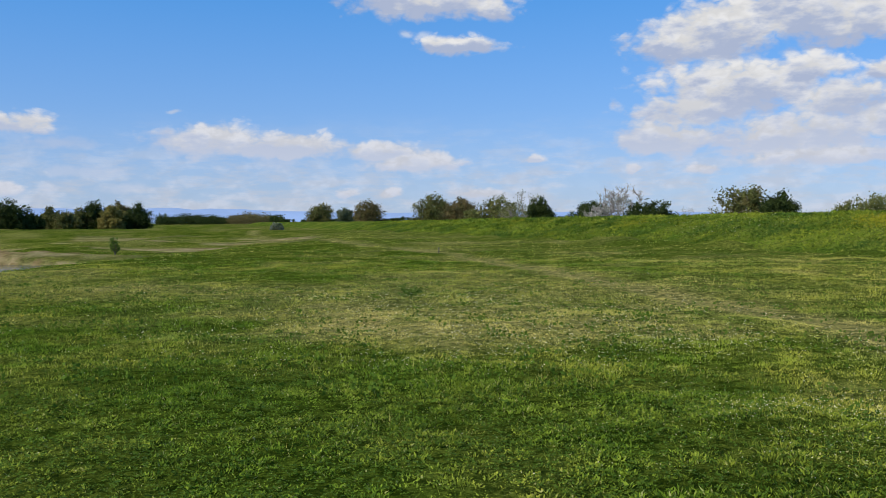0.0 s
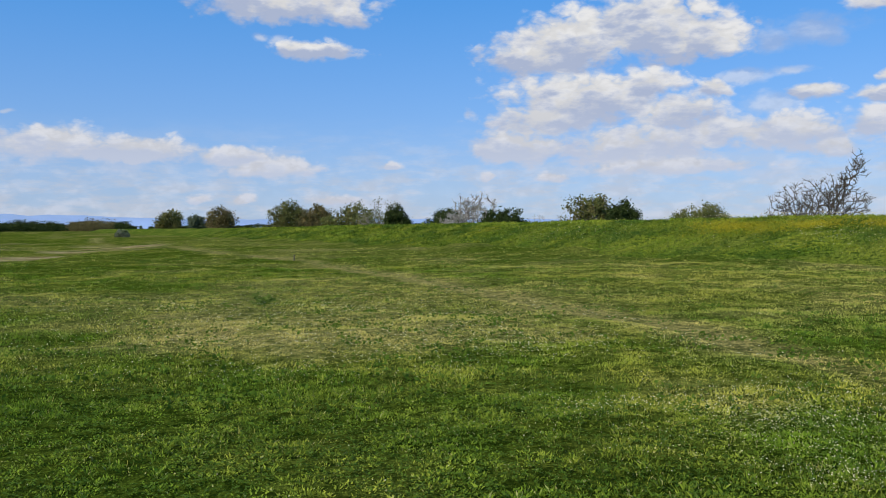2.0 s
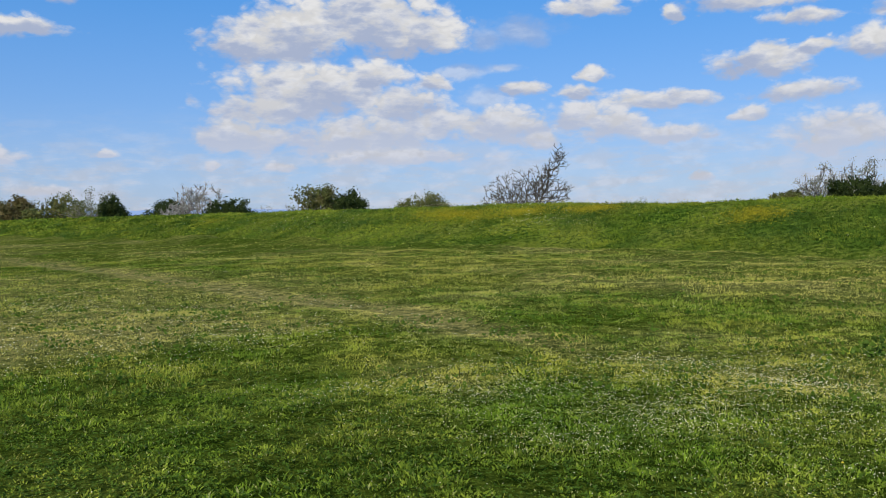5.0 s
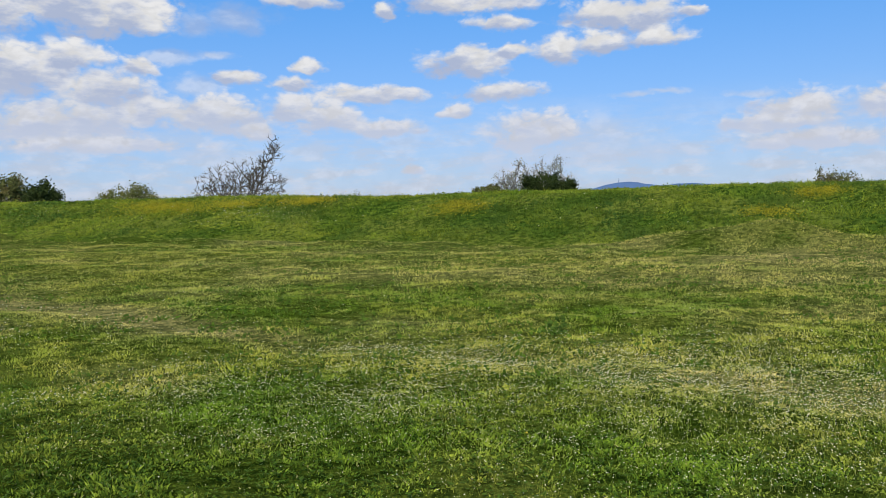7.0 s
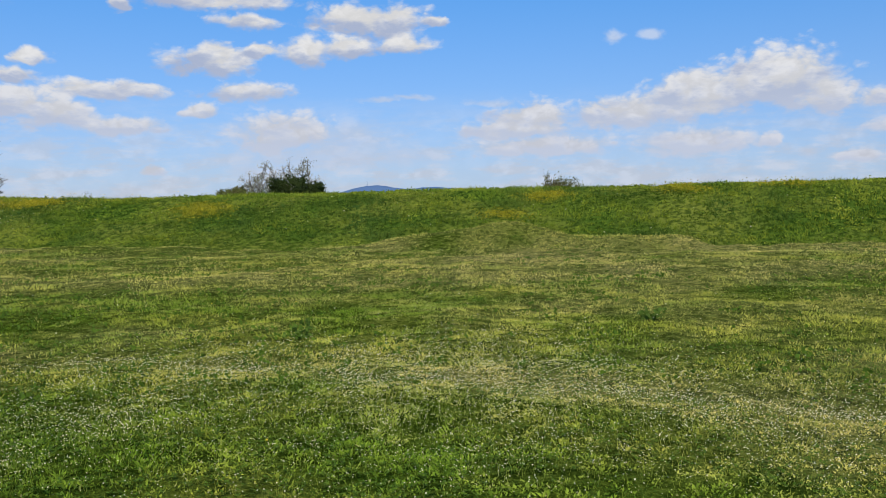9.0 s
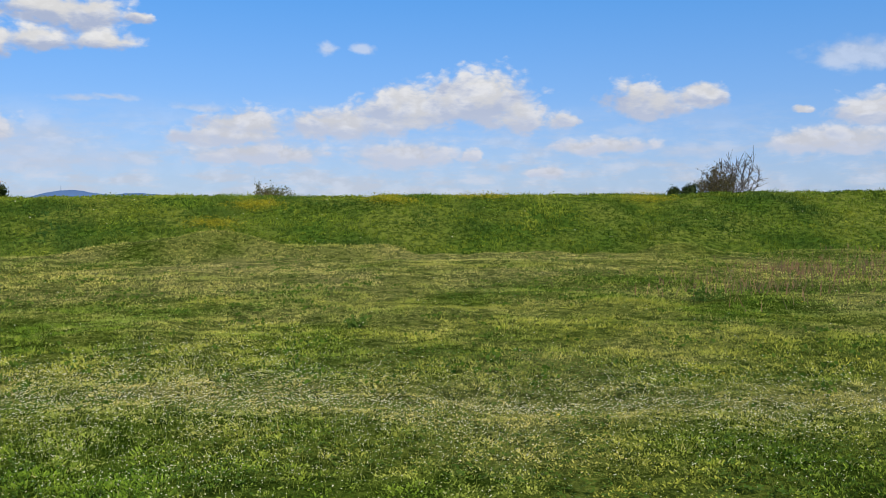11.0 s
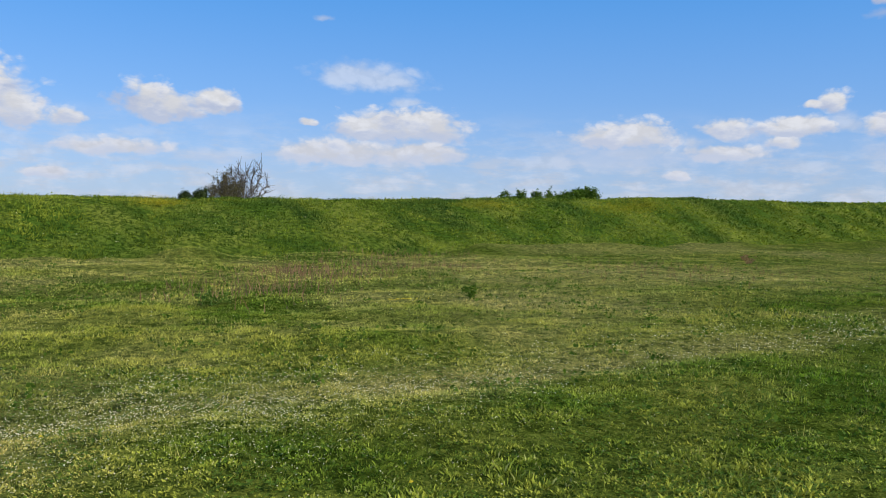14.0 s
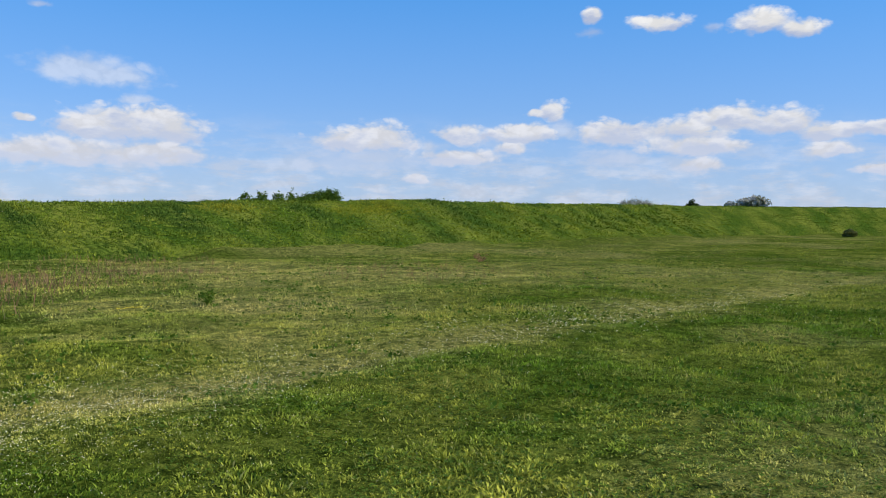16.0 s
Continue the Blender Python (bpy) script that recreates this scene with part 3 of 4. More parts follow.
def woody(name, label, category, spot, h, w, leaf, bark=None, limbs=9, twigs=7, leaves=40, size=0.16, low=0.12, lean=(0, 0), seed=1, group="", cluster=0.09, stem=0.03, fine=2, dome=0):
    """A tree or shrub: trunk with limbs and twigs under an uneven crown of single leaves. low: where the crown begins, as a share of its height."""
    rng = np.random.default_rng(seed)
    root = tagged(new(name), label, category, group)
    root.matrix_world = Matrix.Translation(spot)
    r0 = max(0.02, h * stem)
    fork = np.array([lean[0] * 0.15, lean[1] * 0.15, h * max(low, 0.08) + 0.05 * h])
    trunk = [((0, 0, -0.15), fork * 0.5 + rng.normal(0, 0.01 * h, 3) * (1, 1, 0), r0 * 1.25, r0)]
    trunk.append((trunk[0][1], fork, r0, r0 * 0.85))
    tips, mean = [], (h + w) * 0.5
    for k in range(limbs):
        a = k * 2.4 + rng.uniform(-0.5, 0.5)
        up = rng.uniform(0.25, 1.0) if k else 1.0
        out = math.sqrt(max(0.05, 1 - (up - 0.35) ** 2 / 0.55)) * rng.uniform(0.55, 1.0) * w * 0.5
        z = h * (low + (1 - low) * up * rng.uniform(0.82, 0.94))
        if dome:
            out, z = out * 0.78, z * 0.78
        end = np.array([math.cos(a) * out + lean[0] * up ** 2, math.sin(a) * out + lean[1] * up ** 2, z])
        rl = r0 * rng.uniform(0.35, 0.6)
        path, steps = [fork], 5
        for i in range(1, steps + 1):
            f = i / steps
            bow = np.array([math.cos(a), math.sin(a), -0.3]) * out * 0.25 * math.sin(math.pi * f)
            path.append(fork + (end - fork) * f + bow + rng.normal(0, 0.022 * mean, 3) * (1 if i < steps else 0))
            trunk.append((path[-2], path[-1], rl * (1 - 0.85 * (f - 1 / steps)), rl * (1 - 0.85 * f)))
        for j in range(twigs):
            f = rng.uniform(0.25, 1.0) * steps
            i = min(int(f), steps - 1)
            p = path[i] + (path[i + 1] - path[i]) * (f - i)
            d = rng.normal(0, 1, 3) + np.array([math.cos(a), math.sin(a), 0.5]) * 0.9
            q = p + d / np.linalg.norm(d) * rng.uniform(0.08, 0.2) * mean
            q[2] = max(q[2], h * low * 0.6)
            trunk.append((p, q, rl * 0.30, rl * 0.12))
            tips.append(q)
            for _ in range(fine):
                g = rng.uniform(0.25, 1.0)
                q2 = p + (q - p) * g + rng.normal(0, 0.055 * mean, 3) + (0, 0, 0.015 * h)
                trunk.append((p + (q - p) * g, q2, rl * 0.14, rl * 0.06))
                tips.append(q2)
    v, f = tubes(trunk, 4)
    part("trunk" if category == "tree" else "wood", fast_mesh(name + "_wood", v, f, bark or BARK), root)
    if leaves:
        tips = np.array(tips)
        if dome:
            # a rounded body: leaf clumps over a heap of overlapping lobes
            lobes = 9
            turn = np.arange(lobes) * 2.4 + rng.uniform(-0.4, 0.4, lobes)
            rise = np.concatenate([[0.55, 0.45, 0.5], rng.uniform(0.2, 0.45, lobes - 3)])
            aside = np.concatenate([[0.05, 0.2, 0.22], rng.uniform(0.24, 0.34, lobes - 3)]) * w
            wide_l = rng.uniform(0.17, 0.24, lobes) * w
            tall_l = np.minimum(rng.uniform(0.34, 0.46, lobes), 1.0 - rise) * h
            k = np.arange(dome) % lobes
            d = rng.normal(size=(dome, 3)) + (0, 0, 0.35)
            d *= (rng.uniform(0.72, 1.0, dome) / np.linalg.norm(d, axis=1))[:, None]
            body = np.stack([np.cos(turn[k]) * aside[k] + d[:, 0] * wide_l[k], np.sin(turn[k]) * aside[k] + d[:, 1] * wide_l[k], rise[k] * h + d[:, 2] * tall_l[k]], -1)
            body *= (1.14, 1.14, 1.07)
            body[:, :2] += np.array(lean) * (body[:, 2:3] / h)
            body[:, 2] = np.where(body[:, 2] < 0.05 * h, rng.uniform(0.05, 0.3, dome) * h, body[:, 2])
            tips = np.concatenate([tips[::4] * 0.92, body])
        leaves = int(leaves * 1.1) if dome else leaves
        pts = np.repeat(tips, leaves, 0) + rng.normal(0, cluster * mean * 0.5, (len(tips) * leaves, 3)) * (1, 1, 0.8)
        pts = pts[pts[:, 2] > 0.05]
        v, f = leaf_cloud(rng, pts, size)
        if dome:
            # bigger leaves deep inside close the view through
            inner = np.repeat(body * (0.72, 0.72, 0.84), 7, 0) + rng.normal(0, 0.07 * mean, (dome * 7, 3))
            v2, f2 = leaf_cloud(rng, inner[inner[:, 2] > 0.1], size * 2.4)
            v, f = np.concatenate([v, v2]), np.concatenate([f, f2 + len(v)])
        part("crown" if category == "tree" else "foliage", fast_mesh(name + "_leaves", v, f, leaf), root)
    return root


def branchy(name, label, category, spot, h, w, leaf, bark, tips=260, low=0.1, core=0.0, lean=(0, 0), spur=None, stems=1, thin=0.006, twigs=5, twig=0.2, leaves=1, size=0.06, seed=1, upright=0.25, group="", extra=None):
    """A bare or thin-leaved tree whose limbs grow out to fill an uneven crown; spur: a limb that reaches out (x, y, z, spread)."""
    rng = np.random.default_rng(seed)
    root = tagged(new(name), label, category, group)
    root.matrix_world = Matrix.Translation(spot)
    d = rng.normal(size=(tips, 3))
    d[:, 2] = np.abs(d[:, 2]) - 0.15
    d /= np.linalg.norm(d, axis=1)[:, None]
    turn = np.arctan2(d[:, 1], d[:, 0])
    r = rng.uniform(core, 1, tips) ** 0.5 * (0.72 + 0.4 * rough(turn * 1.6 + 9, d[:, 2] * 2.5, 0.7, seed))
    goal = d * r[:, None] * (w * 0.5, w * 0.5, h * (1 - low)) + (0, 0, h * low)
    goal[:, :2] += np.array(lean) * ((goal[:, 2:3] / h) ** 2)
    if spur:
        m = tips // 4
        along_spur = rng.uniform(0.35, 1, m)[:, None]
        base = np.array([lean[0] * 0.2, lean[1] * 0.2, h * low])
        goal = np.concatenate([goal, base + (np.array(spur[:3]) - base) * along_spur + rng.normal(0, spur[3], (m, 3))])
    goal[:, 2] = np.maximum(goal[:, 2], 0.1)
    fork = np.array([0, 0, h * low * 0.7])
    nodes, parent, run = [np.array([0, 0, -0.15])], [-1], [0.0]
    for k in range(stems):
        a = k * math.tau / max(stems, 1) + seed
        last = 0
        for f in (0.5, 1.0):
            nodes.append(nodes[0] * (1 - f) + (fork + np.array([math.cos(a), math.sin(a), 0]) * 0.05 * w * (stems > 1)) * f + rng.normal(0, 0.012 * h, 3))
            parent.append(last)
            run.append(run[last] + 0.3 * h * low)
            last = len(nodes) - 1
    stride = 0.09 * h
    for g in goal[np.argsort(np.linalg.norm(goal - fork, axis=1))]:
        have = np.array(nodes[1:])
        i = int(np.argmin(np.linalg.norm(have - g, axis=1) + upright * np.array(run[1:]) + 3.0 * np.maximum(0, have[:, 2] - g[2] - 0.1 * h))) + 1
        start = nodes[i]
        length = np.linalg.norm(g - start)
        n = max(1, int(length / stride))
        for s in range(1, n + 1):
            f = s / n
            p = start + (g - start) * f + rng.normal(0, 0.012 * h, 3) * (s < n) + (0, 0, 0.06 * length * math.sin(math.pi * f))
            nodes.append(p)
            parent.append(i)
            run.append(run[i] + length / n)
            i = len(nodes) - 1
    load = np.zeros(len(nodes))
    for i in range(len(nodes) - 1, 0, -1):
        load[i] = max(load[i], 1.0)
        load[parent[i]] += load[i] if parent[i] else 0
    load = np.where(load > 1, load, 1.0)
    radius = thin * load ** 0.40
    wood = [(nodes[parent[i]], nodes[i], min(radius[parent[i]], radius[i] * 1.3) if parent[i] else radius[i] * 1.2, radius[i]) for i in range(1, len(nodes))]
    ends = [i for i in range(1, len(nodes)) if load[i] <= 3]
    buds = []
    for i in ends:
        out = nodes[i] - nodes[parent[i]]
        out = out / (np.linalg.norm(out) + 1e-6)
        for _ in range(twigs):
            g = out * 0.7 + rng.normal(0, 0.62, 3) + (0, 0, 0.25)
            q = nodes[i] + g * twig * rng.uniform(0.4, 1.0)
            wood.append((nodes[i], q, thin * 0.75, thin * 0.4))
            buds += [q, (q + nodes[i]) / 2]
    v, f = tubes(wood, 3)
    part("trunk" if category == "tree" else "wood", fast_mesh(name + "_wood", v, f, bark), root)
    if leaves:
        pts = np.repeat(np.array(buds), leaves, 0) + rng.normal(0, 0.25 * twig, (len(buds) * leaves, 3))
        v, f = leaf_cloud(rng, pts, size)
        part("blossom" if leaf is BLOSSOM else "foliage", fast_mesh(name + "_leaves", v, f, leaf), root)
    return root


def top_from(az, el, d):
    return 1.6 + d * math.tan(radians(el))


def behind(name, label, category, az, el, width, leaf, p=39.0, **more):
    """A tree or shrub behind or on the embankment that reaches up to elevation el in that bearing."""
    x, y, z = place(az, p)
    d = math.hypot(x, y)
    grow = branchy if "tips" in more else woody
    return grow(name, label, category, (x, y, z - 0.05), top_from(az, el, d) - z, width, leaf, **more)


ROW = "bushes along the embankment"
behind("bush", "dense dull green round bush beyond the embankment", "bush", -8.2, 1.3, 8.5, LEAF_MID, leaves=28, size=0.36, seed=11, group=ROW, low=0.05, dome=150, cluster=0.10)
behind("bush", "small grey-green bush beside a bigger one", "bush", -6.6, 0.95, 4.5, LEAF_GREY, leaves=22, size=0.3, seed=12, group=ROW, low=0.05, dome=150, cluster=0.10)
behind("bush", "broad brownish green bush beyond the embankment", "bush", -5.1, 1.45, 7.8, LEAF_BROWN, leaves=28, size=0.32, seed=13, group=ROW, low=0.05, dome=150, cluster=0.10)
behind("bush", "tall rounded olive green bush beyond the embankment", "bush", -0.6, 1.85, 6.8, LEAF_MID, leaves=32, size=0.26, seed=14, group=ROW, low=0.05, dome=150, cluster=0.10)
behind("bush", "russet brown bush sloping down beside a taller one", "bush", 1.1, 1.45, 5.2, LEAF_BROWN, leaves=29, size=0.24, seed=15, group=ROW, low=0.05, dome=150, cluster=0.10)
behind("bush", "small yellowish green bush at the row's edge", "bush", 2.1, 0.85, 2.6, LEAF_YELLOW, leaves=20, size=0.2, seed=16, group=ROW, low=0.05, dome=150, cluster=0.10)
behind("bush", "leafy mid green bush with loose edges", "bush", 3.7, 1.65, 6.4, LEAF_MID, leaves=24, size=0.2, seed=17, group=ROW, low=0.05, dome=150, cluster=0.10)
behind("bush", "grey-green bush with pale bare limbs showing", "bush", 5.3, 1.98, 6.0, LEAF_YELLOW, bark=PALE_BARK, limbs=16, twigs=11, leaves=7, size=0.16, seed=18, group=ROW, low=0.05)
behind("bush", "dense dark green bush beside a pale one", "bush", 6.6, 1.5, 3.0, LEAF_DARK, leaves=37, size=0.18, seed=19, group=ROW, low=0.03, dome=150, cluster=0.10)
behind("bush", "compact dark evergreen bush on the embankment's far side", "bush", 10.0, 1.18, 4.6, LEAF_DARK, leaves=43, size=0.17, seed=20, group=ROW, low=0.03, dome=150, cluster=0.10)
behind("tree", "bare pale branched tree in blossom between dark bushes", "tree", 11.7, 1.95, 6.6, BLOSSOM, bark=PALE_BARK, tips=480, low=0.10, stems=5, core=0.3, thin=0.026, twigs=6, twig=0.34, leaves=2, size=0.10, seed=21)
behind("bush", "wide dark evergreen bush on the embankment's far side", "bush", 13.75, 1.1, 5.4, LEAF_DARK, leaves=43, size=0.17, seed=22, group=ROW, low=0.03, dome=150, cluster=0.10)
behind("shrub", "low leafless grey twiggy shrub behind the crest", "shrub", 16.1, 0.55, 2.6, LEAF_GREY, bark=PALE_BARK, tips=60, low=0.5, stems=3, thin=0.009, twigs=4, twig=0.25, leaves=1, size=0.05, seed=23)
behind("shrub", "low leafless grey twiggy shrub behind the crest", "shrub", 17.6, 0.6, 2.0, LEAF_GREY, bark=PALE_BARK, tips=60, low=0.5, stems=3, thin=0.009, twigs=4, twig=0.25, leaves=1, size=0.05, seed=24)
behind("tree", "round tree with small dark leaves and whitish blossom", "tree", 19.7, 2.1, 4.6, BLOSSOM, bark=GREY_BARK, tips=160, low=0.1, stems=3, core=0.5, thin=0.008, twigs=4, twig=0.25, leaves=1, size=0.08, seed=25)
behind("bush", "dark leaved bush with gaps in its crown", "bush", 19.8, 2.12, 4.3, LEAF_MID, leaves=32, size=0.16, seed=26, group=ROW, low=0.05, dome=170, cluster=0.11)
behind("bush", "dense dark green bush with a ragged top", "bush", 21.7, 1.5, 2.9, LEAF_DARK, leaves=37, size=0.15, seed=27, group=ROW, low=0.03, dome=150, cluster=0.10)
behind("tree", "yellow-green round tree top beyond the embankment", "tree", 27.1, 1.46, 3.5, LEAF_YELLOW, p=45.0, leaves=31, size=0.13, seed=28, low=0.15, dome=150, cluster=0.10)
behind("bush", "small yellow-green bush beside a rounder tree", "bush", 25.5, 1.0, 1.8, LEAF_YELLOW, p=45.0, leaves=21, size=0.12, seed=29, low=0.1, dome=150, cluster=0.10)
behind("tree", "nearly leafless leaning fruit tree with crooked grey twigs", "tree", 33.4, 2.75, 6.4, LEAF_MID, p=39.6, bark=BARK, tips=820, low=0.34, stems=4, thin=0.0150, twigs=5, twig=0.20, leaves=1, size=0.035, seed=30, lean=(0.45, -0.3), spur=(1.95, -1.3, 4.75, 0.24), upright=0.3)
behind("shrub", "thin dry weed stalks on the embankment's crest", "shrub", 41.3, 0.72, 0.8, LEAF_GREY, bark=PALE_BARK, p=33.6, limbs=5, twigs=3, leaves=1, size=0.05, seed=32, low=0.05, cluster=0.025, fine=4)
behind("bush", "twiggy bush with pale blossom on bare branches", "bush", 52.2, 2.55, 3.1, BLOSSOM, p=38.0, bark=GREY_BARK, tips=330, low=0.12, stems=5, thin=0.015, twigs=5, twig=0.24, leaves=3, size=0.07, seed=33, upright=0.4)
behind("bush", "tall twiggy bush with pale blossom and young leaves", "bush", 54.3, 2.68, 3.3, BLOSSOM, p=38.6, bark=GREY_BARK, tips=340, low=0.12, stems=5, thin=0.015, twigs=5, twig=0.24, leaves=3, size=0.07, seed=34, upright=0.4)
behind("bush", "dense green bush growing inside blossoming twigs", "bush", 53.9, 1.72, 2.1, LEAF_DARK, p=37.4, leaves=37, size=0.10, seed=35, low=0.03, dome=150, cluster=0.10)
behind("bush", "small dark green bush at the foot of twigs", "bush", 55.5, 1.25, 1.0, LEAF_DARK, p=37.4, leaves=24, size=0.09, seed=36, low=0.03, dome=150, cluster=0.10)
behind("shrub", "low green shrub on the embankment's crest", "shrub", 49.7, 0.85, 1.0, LEAF_MID, p=36.0, leaves=20, size=0.08, seed=37, low=0.03, dome=70, cluster=0.12)
behind("shrub", "low green shrub on the embankment's crest", "shrub", 50.5, 0.95, 0.8, LEAF_MID, p=36.0, leaves=20, size=0.08, seed=38, low=0.03, dome=70, cluster=0.12)
behind("bush", "small grey-green leafy bush showing above the crest", "bush", 72.0, 1.30, 1.9, LEAF_MID, p=37.0, bark=BARK, tips=110, low=0.3, stems=6, thin=0.010, twigs=5, twig=0.2, leaves=4, size=0.07, seed=39, upright=0.5)
behind("tree", "bare bushy tree with pale spreading twigs on the crest", "tree", 101.7, 3.15, 3.0, LEAF_BROWN, p=37.0, bark=GREY_BARK, tips=380, low=0.12, stems=7, thin=0.015, twigs=5, twig=0.28, leaves=0, seed=40, lean=(0.1, -0.5), upright=0.5)
behind("bush", "dark brown-green bush inside a bare tree", "bush", 101.0, 2.5, 1.9, LEAF_BROWN, p=36.6, bark=BARK, tips=300, low=0.08, stems=5, thin=0.011, twigs=5, twig=0.22, leaves=4, size=0.055, seed=41, upright=0.5)
behind("shrub", "low dark shrub beside a bare tree", "shrub", 99.4, 1.5, 0.8, LEAF_DARK, p=36.4, leaves=21, size=0.07, seed=42, low=0.03, dome=70, cluster=0.12)
behind("shrub", "low dark shrub beside a bare tree", "shrub", 98.4, 1.3, 0.6, LEAF_DARK, p=36.4, leaves=20, size=0.07, seed=43, low=0.03, dome=70, cluster=0.12)
SHRUBS = "low shrubs on the crest"
for k, (az, el, wide_m) in enumerate(((119.4, 1.58, 0.8), (120.4, 1.68, 0.8), (121.5, 1.70, 0.9), (122.4, 1.62, 0.8), (123.1, 1.6, 0.7))):
    behind("shrub", "low dark green shrub in a row on the crest", "shrub", az, el, wide_m * 1.25, LEAF_ROSETTE, p=36.4, bark=BARK, tips=60, low=0.2, stems=4, thin=0.009, twigs=4, twig=0.20, leaves=6, size=0.10, seed=50 + k, group=SHRUBS)
behind("bush", "dense dark green bush ending a row of shrubs", "bush", 124.5, 2.08, 2.3, LEAF_ROSETTE, p=36.6, leaves=37, size=0.11, seed=56, low=0.03, dome=150, cluster=0.10)
behind("shrub", "pale flowering weeds standing on the crest", "shrub", 145.0, 1.42, 4.4, BLOSSOM, p=33.6, bark=LEAF_MID, tips=90, low=0.15, stems=6, thin=0.012, twigs=4, twig=0.3, leaves=2, size=0.11, seed=57)
behind("bush", "white blossoming round bush on the far crest", "bush", 152.4, 1.72, 3.9, BLOSSOM, p=34.2, leaves=16, size=0.26, seed=58, low=0.03, dome=150, cluster=0.10)
behind("bush", "white blossoming small bush on the far crest", "bush", 151.0, 1.3, 1.4, BLOSSOM, p=34.2, leaves=20, size=0.26, seed=59, low=0.03, dome=150, cluster=0.10)
x, y, z = spot_at(148.6, 320)
woody("tree", "lone far dark tree top above the embankment", "tree", (x, y, 0), 9.6, 6.4, LEAF_DARK, leaves=27, size=0.6, seed=60, dome=150, cluster=0.10)
x, y, z = spot_at(157.9, 116)
woody("bush", "small dark bush with dry grass beside it", "bush", (x, y, z), 1.0, 1.5, LEAF_YELLOW, leaves=14, size=0.16, seed=61, low=0.03, dome=150, cluster=0.10)
x, y, z = spot_at(-11.1, 150)
woody("bush", "low pale bush in blossom in the meadow", "bush", (x, y, z), 1.5, 2.3, LEAF_SILVER, leaves=24, size=0.2, seed=62, low=0.03, dome=150, cluster=0.10)
x, y, z = spot_at(-21.25, 65)
woody("sapling", "thin dark green sapling standing alone in the meadow", "tree", (x, y, z), 1.5, 0.7, LEAF_FRESH, limbs=11, twigs=6, leaves=7, size=0.08, seed=63, low=0.06, cluster=0.05)

RIVERSIDE = "trees by the river"
for k, (az, d, el, wide_m, leaf, what) in enumerate((
        (-27.2, 225, 1.45, 10.0, LEAF_DARK, "tall dark tree on the river bank"), (-25.9, 230, 0.65, 5.0, LEAF_DARK, "low dark tree beside taller ones"),
        (-24.9, 250, 1.05, 5.6, LEAF_MID, "olive green slim tree on the river bank"), (-24.0, 245, 0.75, 6.0, LEAF_MID, "low olive green tree on the river bank"),
        (-23.3, 250, 0.95, 6.0, LEAF_MID, "round green tree on the river bank"), (-22.4, 250, 1.42, 8.5, LEAF_DARK, "broad dark green tree on the river bank"),
        (-21.4, 240, 1.32, 6.2, LEAF_GOLD, "yellowish tree lit by the sun"), (-21.0, 252, 1.38, 5.5, LEAF_BROWN, "brownish tree behind a yellow one"),
        (-19.9, 245, 1.22, 8.2, LEAF_DARK, "rounded dark green tree at the row's end"))):
    x, y, z = spot_at(az, d)
    woody("tree", what, "tree", (x, y, z - 0.3), top_from(az, el, d) - z + 0.3, wide_m, leaf, leaves=30, size=0.42, seed=70 + k, group=RIVERSIDE, low=0.08, limbs=11, dome=120, cluster=0.11)


def far_woods(name, label, az0, az1, dist, el, leaf, seed, clumps=260):
    """A far strip of woodland: crowns of many leaf clumps in an uneven row."""
    rng = np.random.default_rng(seed)
    az = np.radians(rng.uniform(az0, az1, clumps))
    d = dist * rng.uniform(1.0, 1.12, clumps)
    t = (np.degrees(az) - az0) / (az1 - az0)
    h = (1.6 + dist * math.tan(radians(el))) * (0.60 + 0.7 * rough(t * 24, t * 0, 1.0, seed)) * rng.uniform(0.6, 1.0, clumps)
    crown = np.stack([d * np.sin(az), d * np.cos(az), h * 0.55], -1)
    pts = np.repeat(crown, 60, 0) + np.clip(rng.normal(0, 1, (clumps * 60, 3)), -1.9, 1.9) * np.repeat(np.stack([h * 0.26, h * 0.26, h * 0.24], -1), 60, 0)
    pts[:, 2] = np.clip(pts[:, 2], 0.2, None)
    v, f = leaf_cloud(rng, pts, dist * 0.0018)
    return tagged(new(name, fast_mesh(name, v, f, leaf)), label, "woods", kind="stuff")


far_woods("far_woods", "distant low strip of dark green woodland", -18.6, -10.8, 620, 0.50, LEAF_DARK, 81, 420)
far_woods("far_woods", "distant pale brown woodland at the strip's end", -14.2, -11.8, 560, 0.62, LEAF_BROWN, 82, 70)
far_woods("far_woods", "thin dark line of trees on the horizon", -11.5, 12, 1500, 0.22, LEAF_DARK, 83, 300)


# ---- grass, flowers and weeds ----
def blades(rng, base, h, w, bend, tapered):
    """Grass blades: tapered ones are slim leaves that bend over, the rest are single points."""
    m = len(base)
    a, b = rng.uniform(0, math.tau, m), rng.uniform(0, math.tau, m)
    side = np.stack([np.cos(a), np.sin(a), np.zeros(m)], -1) * (w * 0.5)[:, None]
    over = np.stack([np.cos(b), np.sin(b), np.zeros(m)], -1) * (h * bend * rng.uniform(0.3, 1.2, m))[:, None]
    up = np.array([[0, 0, 1.0]]) * h[:, None]
    if tapered:
        mid = base + up * 0.5 + over * 0.3
        verts = np.stack([base, mid - side, mid + side, base + up * 0.9 + over], 1)
        one = np.array([[0, 2, 1], [1, 2, 3]])
    else:
        verts = np.stack([base - side, base + side, base + up * 0.94 + over], 1)
        one = np.array([[0, 1, 2]])
    k = verts.shape[1]
    return verts.reshape(-1, 3), (np.arange(m)[:, None, None] * k + one[None]).reshape(-1, 3)


